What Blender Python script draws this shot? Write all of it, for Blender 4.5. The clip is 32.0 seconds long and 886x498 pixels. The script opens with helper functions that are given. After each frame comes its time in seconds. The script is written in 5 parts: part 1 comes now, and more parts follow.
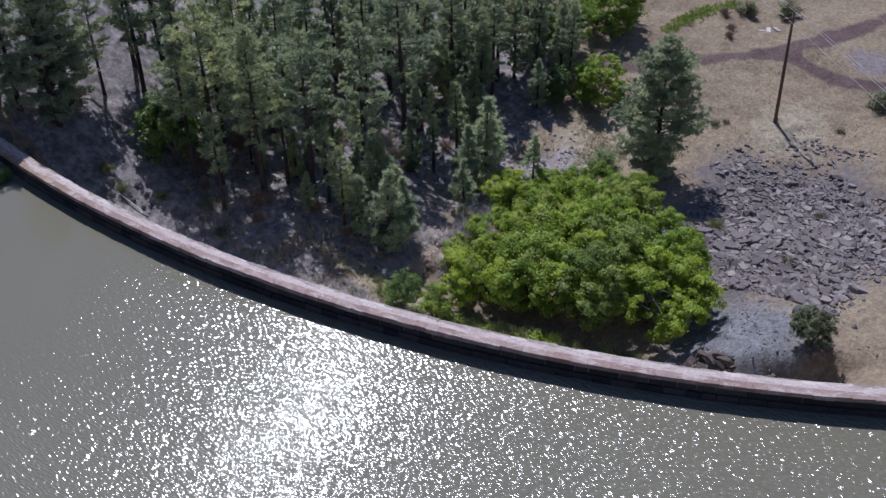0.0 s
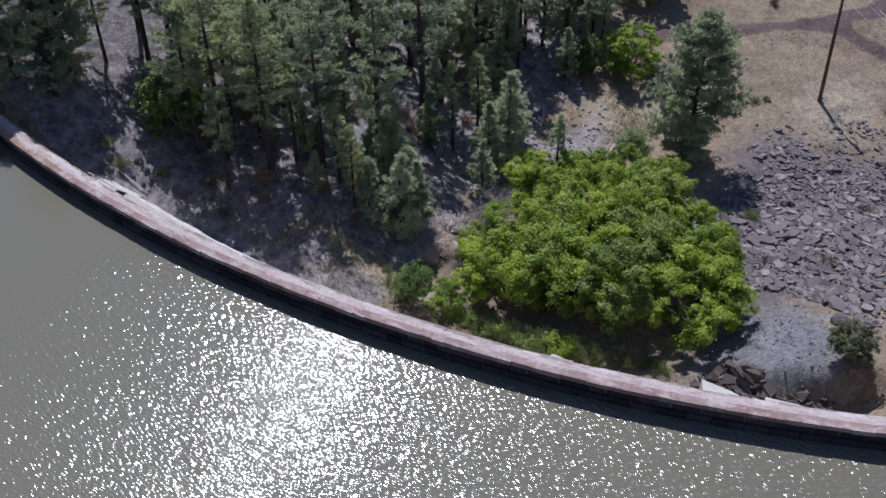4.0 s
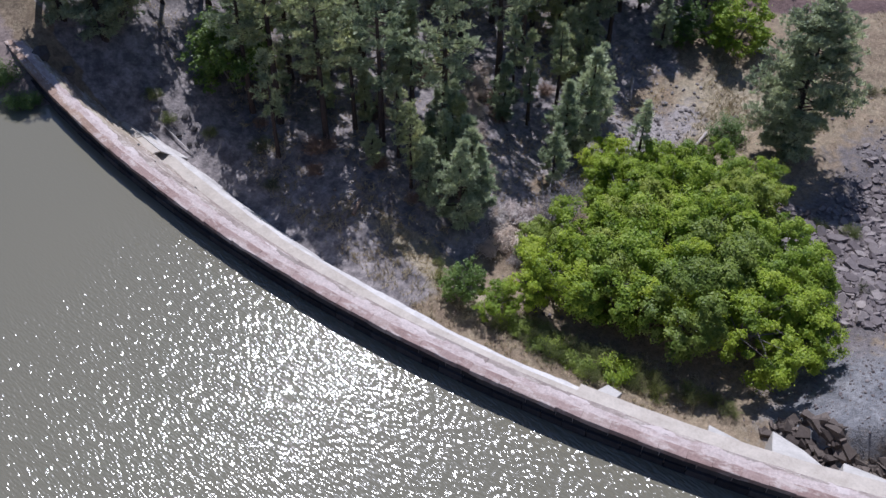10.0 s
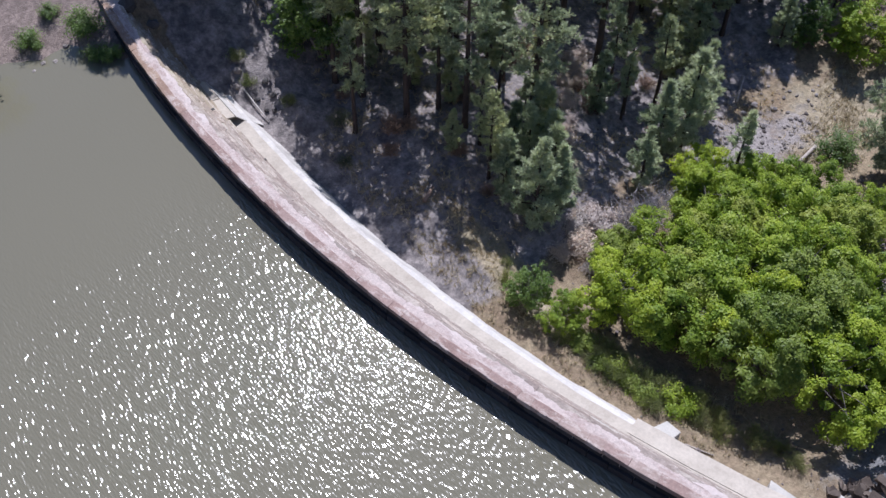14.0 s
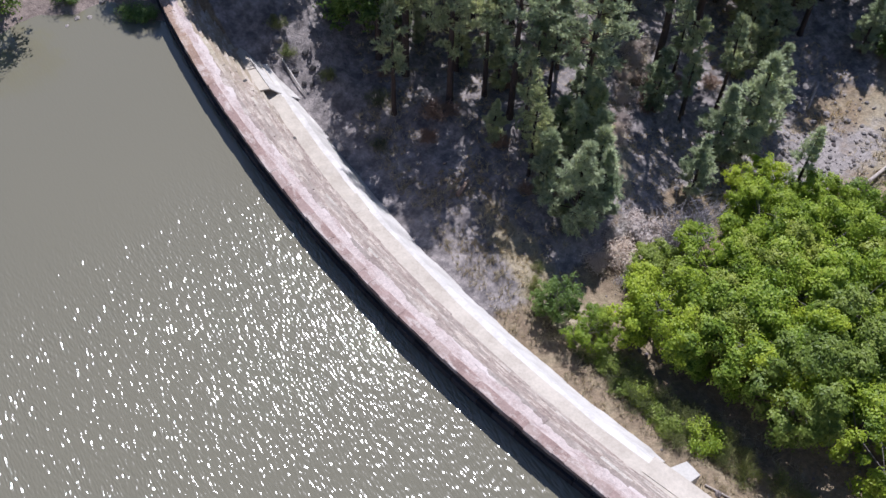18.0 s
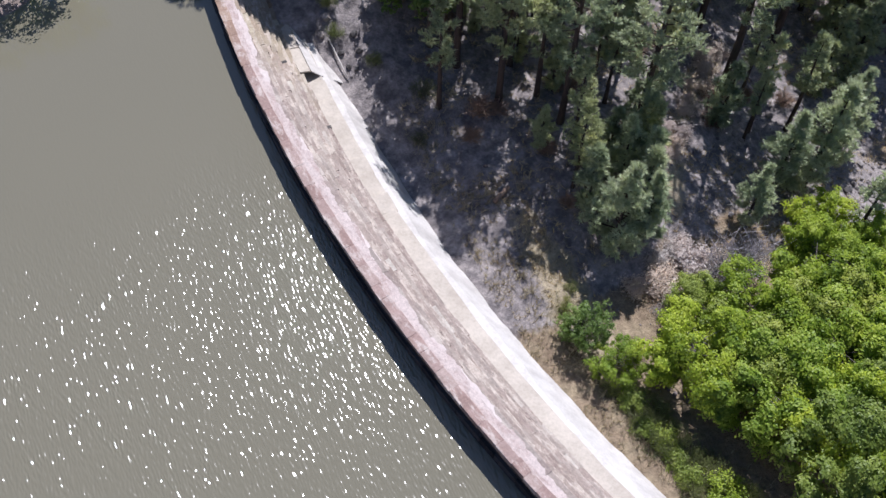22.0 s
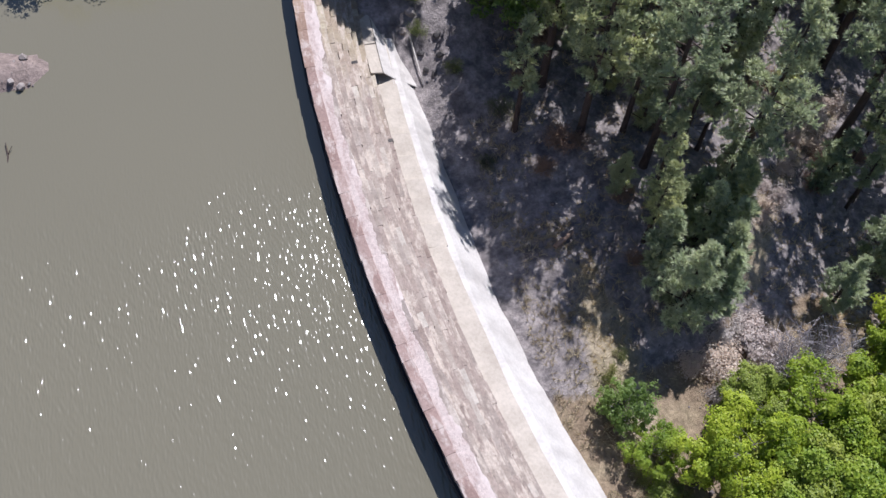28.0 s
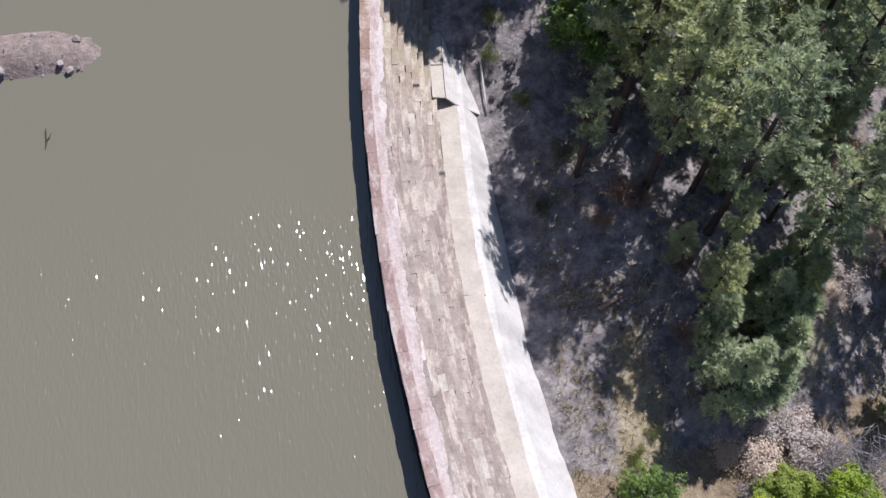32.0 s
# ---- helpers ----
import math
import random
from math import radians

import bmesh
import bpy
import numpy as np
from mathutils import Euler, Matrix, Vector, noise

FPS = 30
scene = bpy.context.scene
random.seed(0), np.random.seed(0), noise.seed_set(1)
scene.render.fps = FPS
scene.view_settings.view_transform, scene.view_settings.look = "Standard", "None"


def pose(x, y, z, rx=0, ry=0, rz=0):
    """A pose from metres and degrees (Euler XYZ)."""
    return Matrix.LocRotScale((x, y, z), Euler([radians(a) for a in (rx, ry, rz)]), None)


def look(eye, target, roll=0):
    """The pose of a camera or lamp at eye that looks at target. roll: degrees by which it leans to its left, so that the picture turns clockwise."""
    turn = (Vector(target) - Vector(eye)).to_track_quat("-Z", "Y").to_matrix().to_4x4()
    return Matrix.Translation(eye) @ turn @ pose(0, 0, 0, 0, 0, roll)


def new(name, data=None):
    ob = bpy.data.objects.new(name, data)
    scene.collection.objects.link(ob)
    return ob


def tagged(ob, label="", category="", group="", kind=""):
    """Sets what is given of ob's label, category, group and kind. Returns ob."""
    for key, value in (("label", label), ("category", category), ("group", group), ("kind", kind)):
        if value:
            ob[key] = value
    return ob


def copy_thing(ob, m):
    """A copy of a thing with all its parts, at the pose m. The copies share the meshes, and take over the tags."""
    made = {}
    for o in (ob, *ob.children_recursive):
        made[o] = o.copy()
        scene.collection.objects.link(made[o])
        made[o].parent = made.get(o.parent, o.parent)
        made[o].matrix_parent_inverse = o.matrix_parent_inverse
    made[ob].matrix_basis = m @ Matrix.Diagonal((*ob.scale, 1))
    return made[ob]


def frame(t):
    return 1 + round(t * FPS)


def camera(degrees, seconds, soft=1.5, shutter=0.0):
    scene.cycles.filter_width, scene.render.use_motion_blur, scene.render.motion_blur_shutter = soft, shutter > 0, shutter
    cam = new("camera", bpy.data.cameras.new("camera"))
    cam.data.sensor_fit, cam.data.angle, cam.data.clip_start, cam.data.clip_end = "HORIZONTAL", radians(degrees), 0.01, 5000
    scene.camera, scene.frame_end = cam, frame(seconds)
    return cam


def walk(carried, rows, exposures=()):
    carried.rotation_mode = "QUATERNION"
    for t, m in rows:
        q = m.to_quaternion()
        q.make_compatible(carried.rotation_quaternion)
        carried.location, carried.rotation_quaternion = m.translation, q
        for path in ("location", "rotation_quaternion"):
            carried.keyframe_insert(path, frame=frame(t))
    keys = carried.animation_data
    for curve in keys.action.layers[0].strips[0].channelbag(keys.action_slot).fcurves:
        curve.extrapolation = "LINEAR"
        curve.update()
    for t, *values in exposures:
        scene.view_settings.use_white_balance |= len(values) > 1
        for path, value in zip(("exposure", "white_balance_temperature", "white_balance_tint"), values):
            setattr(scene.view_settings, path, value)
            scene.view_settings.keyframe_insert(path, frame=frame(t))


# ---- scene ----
cam = camera(49.8, 32.0)
PATH = [
    (0, (-33.067, -16.547, 35.453), (-31.794, -15.707, 34.158), -0.0),
    (0.5, (-32.453, -16.301, 35.419), (-31.191, -15.462, 34.114), -0.1),
    (1, (-31.846, -16.066, 35.404), (-30.595, -15.229, 34.087), -0.1),
    (1.5, (-31.254, -15.838, 35.401), (-30.014, -15.001, 34.072), -0.1),
    (2, (-30.692, -15.612, 35.385), (-29.465, -14.775, 34.045), -0.1),
    (2.5, (-30.106, -15.36, 35.318), (-28.891, -14.523, 33.968), -0.1),
    (3, (-29.545, -15.094, 35.243), (-28.343, -14.254, 33.882), -0.0),
    (3.5, (-29.006, -14.819, 35.183), (-27.818, -13.977, 33.811), 0.0),
    (5.5, (-26.879, -13.702, 35.059), (-25.749, -12.853, 33.645), 0.2),
    (6, (-26.34, -13.444, 35.045), (-25.225, -12.591, 33.62), 0.1),
    (6.5, (-25.755, -13.161, 34.973), (-24.655, -12.306, 33.537), 0.2),
    (7, (-25.207, -12.894, 34.912), (-24.123, -12.039, 33.465), 0.3),
    (7.5, (-24.689, -12.657, 34.876), (-23.622, -11.794, 33.42), 0.2),
    (8, (-24.175, -12.436, 34.847), (-23.128, -11.565, 33.383), 0.1),
    (8.5, (-23.668, -12.226, 34.828), (-22.64, -11.346, 33.355), 0.0),
    (9, (-23.18, -12.002, 34.815), (-22.172, -11.114, 33.333), -0.0),
    (9.5, (-22.646, -11.702, 34.737), (-21.656, -10.81, 33.245), 0.0),
    (10, (-22.121, -11.389, 34.68), (-21.151, -10.493, 33.178), 0.1),
    (10.5, (-21.609, -11.076, 34.644), (-20.661, -10.175, 33.13), 0.2),
    (11, (-21.109, -10.784, 34.622), (-20.185, -9.877, 33.099), 0.2),
    (11.5, (-20.633, -10.538, 34.6), (-19.731, -9.623, 33.067), 0.2),
    (12, (-20.181, -10.33, 34.592), (-19.303, -9.406, 33.051), 0.1),
    (12.5, (-19.737, -10.152, 34.597), (-18.885, -9.218, 33.048), -0.1),
    (13, (-19.306, -9.995, 34.619), (-18.483, -9.048, 33.062), -0.4),
    (13.5, (-18.906, -9.829, 34.634), (-18.11, -8.871, 33.069), -0.3),
    (14, (-18.492, -9.65, 34.606), (-17.724, -8.683, 33.033), -0.4),
    (14.5, (-18.064, -9.458, 34.524), (-17.32, -8.483, 32.944), -0.5),
    (16.5, (-16.308, -8.593, 34.093), (-15.643, -7.608, 32.485), -0.4),
    (17, (-15.866, -8.346, 34.001), (-15.217, -7.361, 32.386), -0.5),
    (17.5, (-15.432, -8.096, 33.965), (-14.799, -7.114, 32.341), -0.3),
    (18, (-14.978, -7.85, 33.921), (-14.36, -6.872, 32.29), -0.2),
    (18.5, (-14.531, -7.613, 33.842), (-13.927, -6.637, 32.204), -0.1),
    (19, (-14.086, -7.379, 33.741), (-13.5, -6.402, 32.098), -0.2),
    (19.5, (-13.665, -7.157, 33.652), (-13.105, -6.174, 32.002), -0.2),
    (20, (-13.242, -6.916, 33.565), (-12.708, -5.928, 31.91), -0.3),
    (20.5, (-12.828, -6.642, 33.506), (-12.317, -5.653, 31.845), -0.4),
    (21, (-12.42, -6.312, 33.471), (-11.927, -5.326, 31.802), -0.3),
    (21.5, (-12.012, -5.941, 33.447), (-11.536, -4.96, 31.77), -0.2),
    (22, (-11.617, -5.557, 33.433), (-11.156, -4.582, 31.748), -0.3),
    (22.5, (-11.244, -5.163, 33.435), (-10.797, -4.196, 31.743), -0.2),
    (23, (-10.884, -4.754, 33.435), (-10.452, -3.793, 31.735), -0.2),
    (23.5, (-10.539, -4.33, 33.438), (-10.122, -3.376, 31.73), -0.0),
    (24, (-10.206, -3.901, 33.45), (-9.803, -2.955, 31.735), 0.0),
    (24.5, (-9.872, -3.47, 33.467), (-9.486, -2.529, 31.745), 0.1),
    (25, (-9.544, -3.038, 33.479), (-9.178, -2.101, 31.75), 0.1),
    (25.5, (-9.224, -2.59, 33.474), (-8.879, -1.658, 31.738), 0.1),
    (27.5, (-8.019, -0.689, 33.403), (-7.752, 0.224, 31.644), 0.1),
    (28, (-7.753, -0.226, 33.334), (-7.507, 0.682, 31.569), 0.2),
    (28.5, (-7.512, 0.22, 33.236), (-7.286, 1.127, 31.468), 0.2),
    (29, (-7.274, 0.658, 33.158), (-7.07, 1.562, 31.386), 0.1),
    (29.5, (-7.029, 1.13, 33.069), (-6.844, 2.031, 31.293), 0.2),
    (30, (-6.799, 1.635, 32.996), (-6.636, 2.53, 31.215), 0.3),
    (30.5, (-6.592, 2.144, 32.972), (-6.441, 3.032, 31.187), 0.5),
    (31, (-6.383, 2.675, 32.945), (-6.249, 3.557, 31.154), 0.6),
    (31.5, (-6.161, 3.236, 32.916), (-6.047, 4.109, 31.12), 0.6),
    (32, (-5.938, 3.818, 32.893), (-5.834, 4.681, 31.092), 0.8),
]
EXPOSURES = [(0.0, -0.24, 5560, 18), (6.0, -0.18, 5640, 18), (13.0, 0.13, 5760, 17), (19.0, 0.28, 5920, 16.5), (25.0, 0.31, 5980, 16.5), (32.0, 0.28, 6040, 16.5)]
walk(cam, [(t, look(e, g, r)) for t, e, g, r in PATH], exposures=EXPOSURES)

# ---- light ----
SUN_AZ, SUN_EL = radians(48), radians(51)      # azimuth from +x towards +y
sun_dir = Vector((math.cos(SUN_AZ) * math.cos(SUN_EL), math.sin(SUN_AZ) * math.cos(SUN_EL), math.sin(SUN_EL)))
world = bpy.data.worlds.new("sky")
scene.world = world
world.use_nodes = True
wn = world.node_tree.nodes
sky = wn.new("ShaderNodeTexSky")
sky.sky_type, sky.sun_disc = "NISHITA", False
sky.altitude, sky.ozone_density = 1500, 2.5
sky.sun_elevation, sky.sun_rotation = SUN_EL, math.pi / 2 - SUN_AZ
world.node_tree.links.new(sky.outputs[0], wn["Background"].inputs[0])
wn["Background"].inputs[1].default_value = 0.090
sun = new("sun", bpy.data.lights.new("sun", "SUN"))
sun.data.energy, sun.data.angle, sun.data.color = 5.0, radians(0.53), (1.0, 0.97, 0.93)
sun.matrix_world = look((0, 0, 0), -sun_dir)

# ---- plan of the ground ----
CX, CY = 83.3, 25.0          # centre of the dam's arc
R_UP = 90.1                  # radius from which the dam is set out; its crest is z = 0
R_EDGE = 89.95               # upstream edge of the coping
WATER_Z = -1.15


def smooth(a, b, v):
    k = np.clip((v - a) / (b - a), 0, 1)
    return k * k * (3 - 2 * k)


def soft(v, w=1.5):
    return w * np.log1p(np.exp(np.clip(v / w, -30, 30)))


def ground_z(x, y):
    """Height of the ground, without its fine relief."""
    x, y = np.asarray(x, float), np.asarray(y, float)
    r = np.hypot(x - CX, y - CY)
    down = -8.2 - 0.165 * np.clip(x - 4, -1, 25)
    down = down + 1.5 * np.exp(-((x - 11) / 6) ** 2 - ((y - 21.5) / 7) ** 2)
    down = down - 0.9 * np.exp(-((x - 25) / 7) ** 2 - ((y - 13) / 5) ** 2)
    down = down + 0.36 * soft(y - 23 - 0.1 * x, 3.0)
    down = down + 0.30 * soft(y - 33 - 0.5 * np.abs(x + 3), 1.5)
    down = down + 3.65 * (1 - np.exp(-soft(-8 - y, 1.2) / 2.6)) * np.exp(-np.clip(x - 8, 0, 90) / 12) * (1 - 0.75 * smooth(81.5, 83.2, r) * smooth(-17.0, -13.5, y))
    down = down + 0.20 * soft(1 - y, 2.0) * smooth(6, 20, x) * np.exp(-np.clip(x - 25, 0, 90) / 12)
    down = down + 1.3 * smooth(82.0, 86.0, r) * smooth(1.0, -3.5, y)
    down = down + 0.03 * soft(x - 55, 5.0)
    down = down - 0.45 * np.exp(-((x + 1.2) / 1.3) ** 2 - ((y - 30.8) / 3.0) ** 2)
    down = down + 0.9 * np.exp(-((x - 11.5) / 3.6) ** 2 - ((y + 9.0) / 4.0) ** 2)
    down = down + 1.05 * np.exp(-((x - 26) / 8) ** 2 - ((y - 2) / 10) ** 2) - 0.8 * np.exp(-((x - 20) / 4) ** 2 - ((y + 8.8) / 2.8) ** 2)
    down = down + 0.7 * np.exp(-((x - 1) / 3.5) ** 2 - ((y - 18) / 6.5) ** 2)
    shore = 35.6 - 0.6 * np.clip(x + 9.5, -2, 6)
    up = WATER_Z + 0.16 * np.clip(y - shore, -30, 25)
    up = np.minimum(up, 2.0) + 1.25 * np.exp(-(np.abs(x + 22.8) / 5.4) ** 4 - ((y - 31.1) / 1.65) ** 2)
    up = up + 0.45 * soft(y - 46, 3.0) + 0.3 * soft(-x - 160, 8.0) + 0.6 * soft(-y - 120, 8.0)
    k = smooth(87.0, 89.4, r)
    return down * (1 - k) + up * k


class Lattice:
    """Smooth value noise on a plane."""
    def __init__(self, seed):
        self.v = np.random.default_rng(seed).random((256, 256))

    def __call__(self, x, y):
        x, y = np.asarray(x, float), np.asarray(y, float)
        i, j = np.floor(x).astype(int), np.floor(y).astype(int)
        u, w = x - i, y - j
        u, w = u * u * (3 - 2 * u), w * w * (3 - 2 * w)
        g = lambda a, b: self.v[a % 256, b % 256]
        return (g(i, j) * (1 - u) + g(i + 1, j) * u) * (1 - w) + (g(i, j + 1) * (1 - u) + g(i + 1, j + 1) * u) * w - 0.5


rough_a, rough_b, rough_c = Lattice(3), Lattice(4), Lattice(5)


def surface_z(x, y):
    """The ground with its relief."""
    r = np.hypot(np.asarray(x, float) - CX, np.asarray(y, float) - CY)
    calm = np.where((r > 82) & (r < 92), 0.35, 1.0)
    return ground_z(x, y) + calm * (0.9 * rough_a(np.asarray(x) / 6, np.asarray(y) / 6) + 0.35 * rough_b(np.asarray(x) / 1.7, np.asarray(y) / 1.7)
                                    + 0.12 * rough_c(np.asarray(x) / 0.6, np.asarray(y) / 0.6))


def sz(x, y):
    return float(surface_z(x, y))


# ---- materials ----
def material(name, rough=0.9, spec=0.25):
    m = bpy.data.materials.new(name)
    m.use_nodes = True
    nt = m.node_tree
    bsdf = nt.nodes["Principled BSDF"]
    bsdf.inputs["Roughness"].default_value = rough
    bsdf.inputs["Specular IOR Level"].default_value = spec
    return m, nt, bsdf


def node(nt, kind, **kw):
    n = nt.nodes.new(kind)
    for key, value in kw.items():
        n.inputs[key].default_value = value
    return n


def position(nt):
    return nt.nodes.new("ShaderNodeNewGeometry").outputs["Position"]


def noise_out(nt, scale, detail=4.0, rough=0.55, vector=None, stretch=None):
    n = node(nt, "ShaderNodeTexNoise", Scale=scale, Detail=detail, Roughness=rough)
    v = vector or position(nt)
    if stretch:
        mp = nt.nodes.new("ShaderNodeMapping")
        mp.inputs["Scale"].default_value = stretch
        nt.links.new(v, mp.inputs["Vector"])
        v = mp.outputs[0]
    nt.links.new(v, n.inputs["Vector"])
    return n.outputs["Fac"]


def ramp(nt, fac, stops, mode="LINEAR"):
    n = nt.nodes.new("ShaderNodeValToRGB")
    n.color_ramp.interpolation = mode
    while len(n.color_ramp.elements) < len(stops):
        n.color_ramp.elements.new(0.5)
    for e, (p, c) in zip(n.color_ramp.elements, stops):
        e.position, e.color = p, (*c, 1) if len(c) == 3 else c
    nt.links.new(fac, n.inputs[0])
    return n.outputs[0]


def mix(nt, fac, a, b, mode="MIX"):
    n = nt.nodes.new("ShaderNodeMix")
    n.data_type, n.blend_type = "RGBA", mode
    for value, sock in ((fac, n.inputs[0]), (a, n.inputs[6]), (b, n.inputs[7])):
        if isinstance(value, (int, float)):
            sock.default_value = value
        elif isinstance(value, tuple):
            sock.default_value = (*value, 1)
        else:
            nt.links.new(value, sock)
    return n.outputs[2]


def bump(nt, bsdf, height, strength=0.5, distance=0.05):
    n = node(nt, "ShaderNodeBump", Strength=strength, Distance=distance)
    nt.links.new(height, n.inputs["Height"])
    nt.links.new(n.outputs[0], bsdf.inputs["Normal"])


def grey(v):
    return (v, v, v)


BLACK, WHITE = grey(0.0), grey(1.0)


def leafy(name, stops, through_part=0.35, scale=0.6, gloss=0.45):
    """Leaves or needles: colour varies by clump, and light shines through."""
    m, nt, bsdf = material(name, 0.45, gloss)
    g = nt.nodes.new("ShaderNodeNewGeometry")
    n1 = noise_out(nt, scale, 2.0)
    n1 = ramp(nt, n1, [(0.30, BLACK), (0.70, WHITE)])
    fac = mix(nt, 0.42, n1, g.outputs["Random Per Island"])
    col = ramp(nt, fac, stops)
    own = nt.nodes.new("ShaderNodeObjectInfo").outputs["Random"]
    col = mix(nt, 1.0, col, ramp(nt, own, [(0.0, (0.82, 0.86, 0.86)), (0.5, (0.98, 0.98, 0.98)), (1.0, (1.18, 1.12, 0.92))]), "MULTIPLY")
    nt.links.new(col, bsdf.inputs["Base Color"])
    tr = nt.nodes.new("ShaderNodeBsdfTranslucent")
    nt.links.new(col, tr.inputs[0])
    ms = nt.nodes.new("ShaderNodeMixShader")
    ms.inputs[0].default_value = through_part
    nt.links.new(bsdf.outputs[0], ms.inputs[1])
    nt.links.new(tr.outputs[0], ms.inputs[2])
    nt.links.new(ms.outputs[0], nt.nodes["Material Output"].inputs[0])
    return m


def arc_coords(nt):
    """Metres along the dam's arc, across it, and up."""
    sub = nt.nodes.new("ShaderNodeVectorMath")
    sub.operation = "SUBTRACT"
    nt.links.new(position(nt), sub.inputs[0])
    sub.inputs[1].default_value = (CX, CY, 0)
    xyz = nt.nodes.new("ShaderNodeSeparateXYZ")
    nt.links.new(sub.outputs[0], xyz.inputs[0])

    def calc(op, a, b):
        n = nt.nodes.new("ShaderNodeMath")
        n.operation = op
        for sock, value in zip(n.inputs, (a, b)):
            if isinstance(value, (int, float)):
                sock.default_value = value
            else:
                nt.links.new(value, sock)
        return n.outputs[0]
    r = calc("POWER", calc("ADD", calc("POWER", xyz.outputs[0], 2.0), calc("POWER", xyz.outputs[1], 2.0)), 0.5)
    along = calc("MULTIPLY", calc("ARCTAN2", xyz.outputs[1], calc("MULTIPLY", xyz.outputs[0], -1.0)), 90.0)
    out = nt.nodes.new("ShaderNodeCombineXYZ")
    for sock, value in zip(out.inputs, (along, r, xyz.outputs[2])):
        nt.links.new(value, sock)
    return out.outputs[0]


def rocky(name, stops, by_object=True, grain=9.0, spots=1.3, rough=0.9, bump_d=0.02, smear=None):
    """Stone: each piece its own tone, blotched and grained."""
    m, nt, bsdf = material(name, rough, 0.2)
    if by_object:
        rnd = nt.nodes.new("ShaderNodeObjectInfo").outputs["Random"]
    else:
        rnd = nt.nodes.new("ShaderNodeNewGeometry").outputs["Random Per Island"]
    col = ramp(nt, rnd, stops)
    blot = noise_out(nt, spots, 5.0, 0.65)
    col = mix(nt, ramp(nt, blot, [(0.35, grey(0.0)), (0.7, grey(0.55))]), col, mix(nt, 1.0, col, (0.55, 0.52, 0.5), "MULTIPLY"))
    if smear:
        arc = arc_coords(nt)
        xyz = nt.nodes.new("ShaderNodeSeparateXYZ")
        nt.links.new(arc, xyz.inputs[0])
        # yellow lichen towards the northern end, in blotches
        span = node(nt, "ShaderNodeMapRange")
        span.inputs["From Min"].default_value, span.inputs["From Max"].default_value = -4.0, 7.0
        nt.links.new(xyz.outputs[0], span.inputs["Value"])
        lich = mix(nt, 0.5, span.outputs[0], noise_out(nt, 0.8, 5.0, 0.7, arc, (0.6, 1.2, 1.0)))
        col = mix(nt, ramp(nt, lich, [(0.50, BLACK), (0.68, grey(0.8))]), col, mix(nt, 1.0, col, (1.05, 1.04, 0.86), "MULTIPLY"))
        s0 = noise_out(nt, 0.55, 5.0, 0.7, arc, (0.22, 1.3, 1.0))
        col = mix(nt, ramp(nt, s0, [(0.50, BLACK), (0.68, grey(0.6))]), col, mix(nt, 1.0, col, (0.70, 0.63, 0.62), "MULTIPLY"))
        s1 = noise_out(nt, 1.5, 6.0, 0.75, arc, (0.5, 1.3, 1.0))
        col = mix(nt, ramp(nt, s1, [(0.50, BLACK), (0.60, grey(0.85))]), col, smear)
        s2 = noise_out(nt, 3.0, 5.0, 0.7, arc, (0.7, 1.5, 1.0))
        col = mix(nt, ramp(nt, s2, [(0.52, BLACK), (0.70, grey(0.6))]), col, mix(nt, 1.0, col, (0.70, 0.65, 0.62), "MULTIPLY"))
    fine = noise_out(nt, grain, 6.0, 0.7)
    col = mix(nt, 0.7, col, ramp(nt, fine, [(0.3, grey(0.55)), (0.7, grey(1.0))]), "MULTIPLY")
    nt.links.new(col, bsdf.inputs["Base Color"])
    bump(nt, bsdf, fine, 0.7, bump_d)
    return m


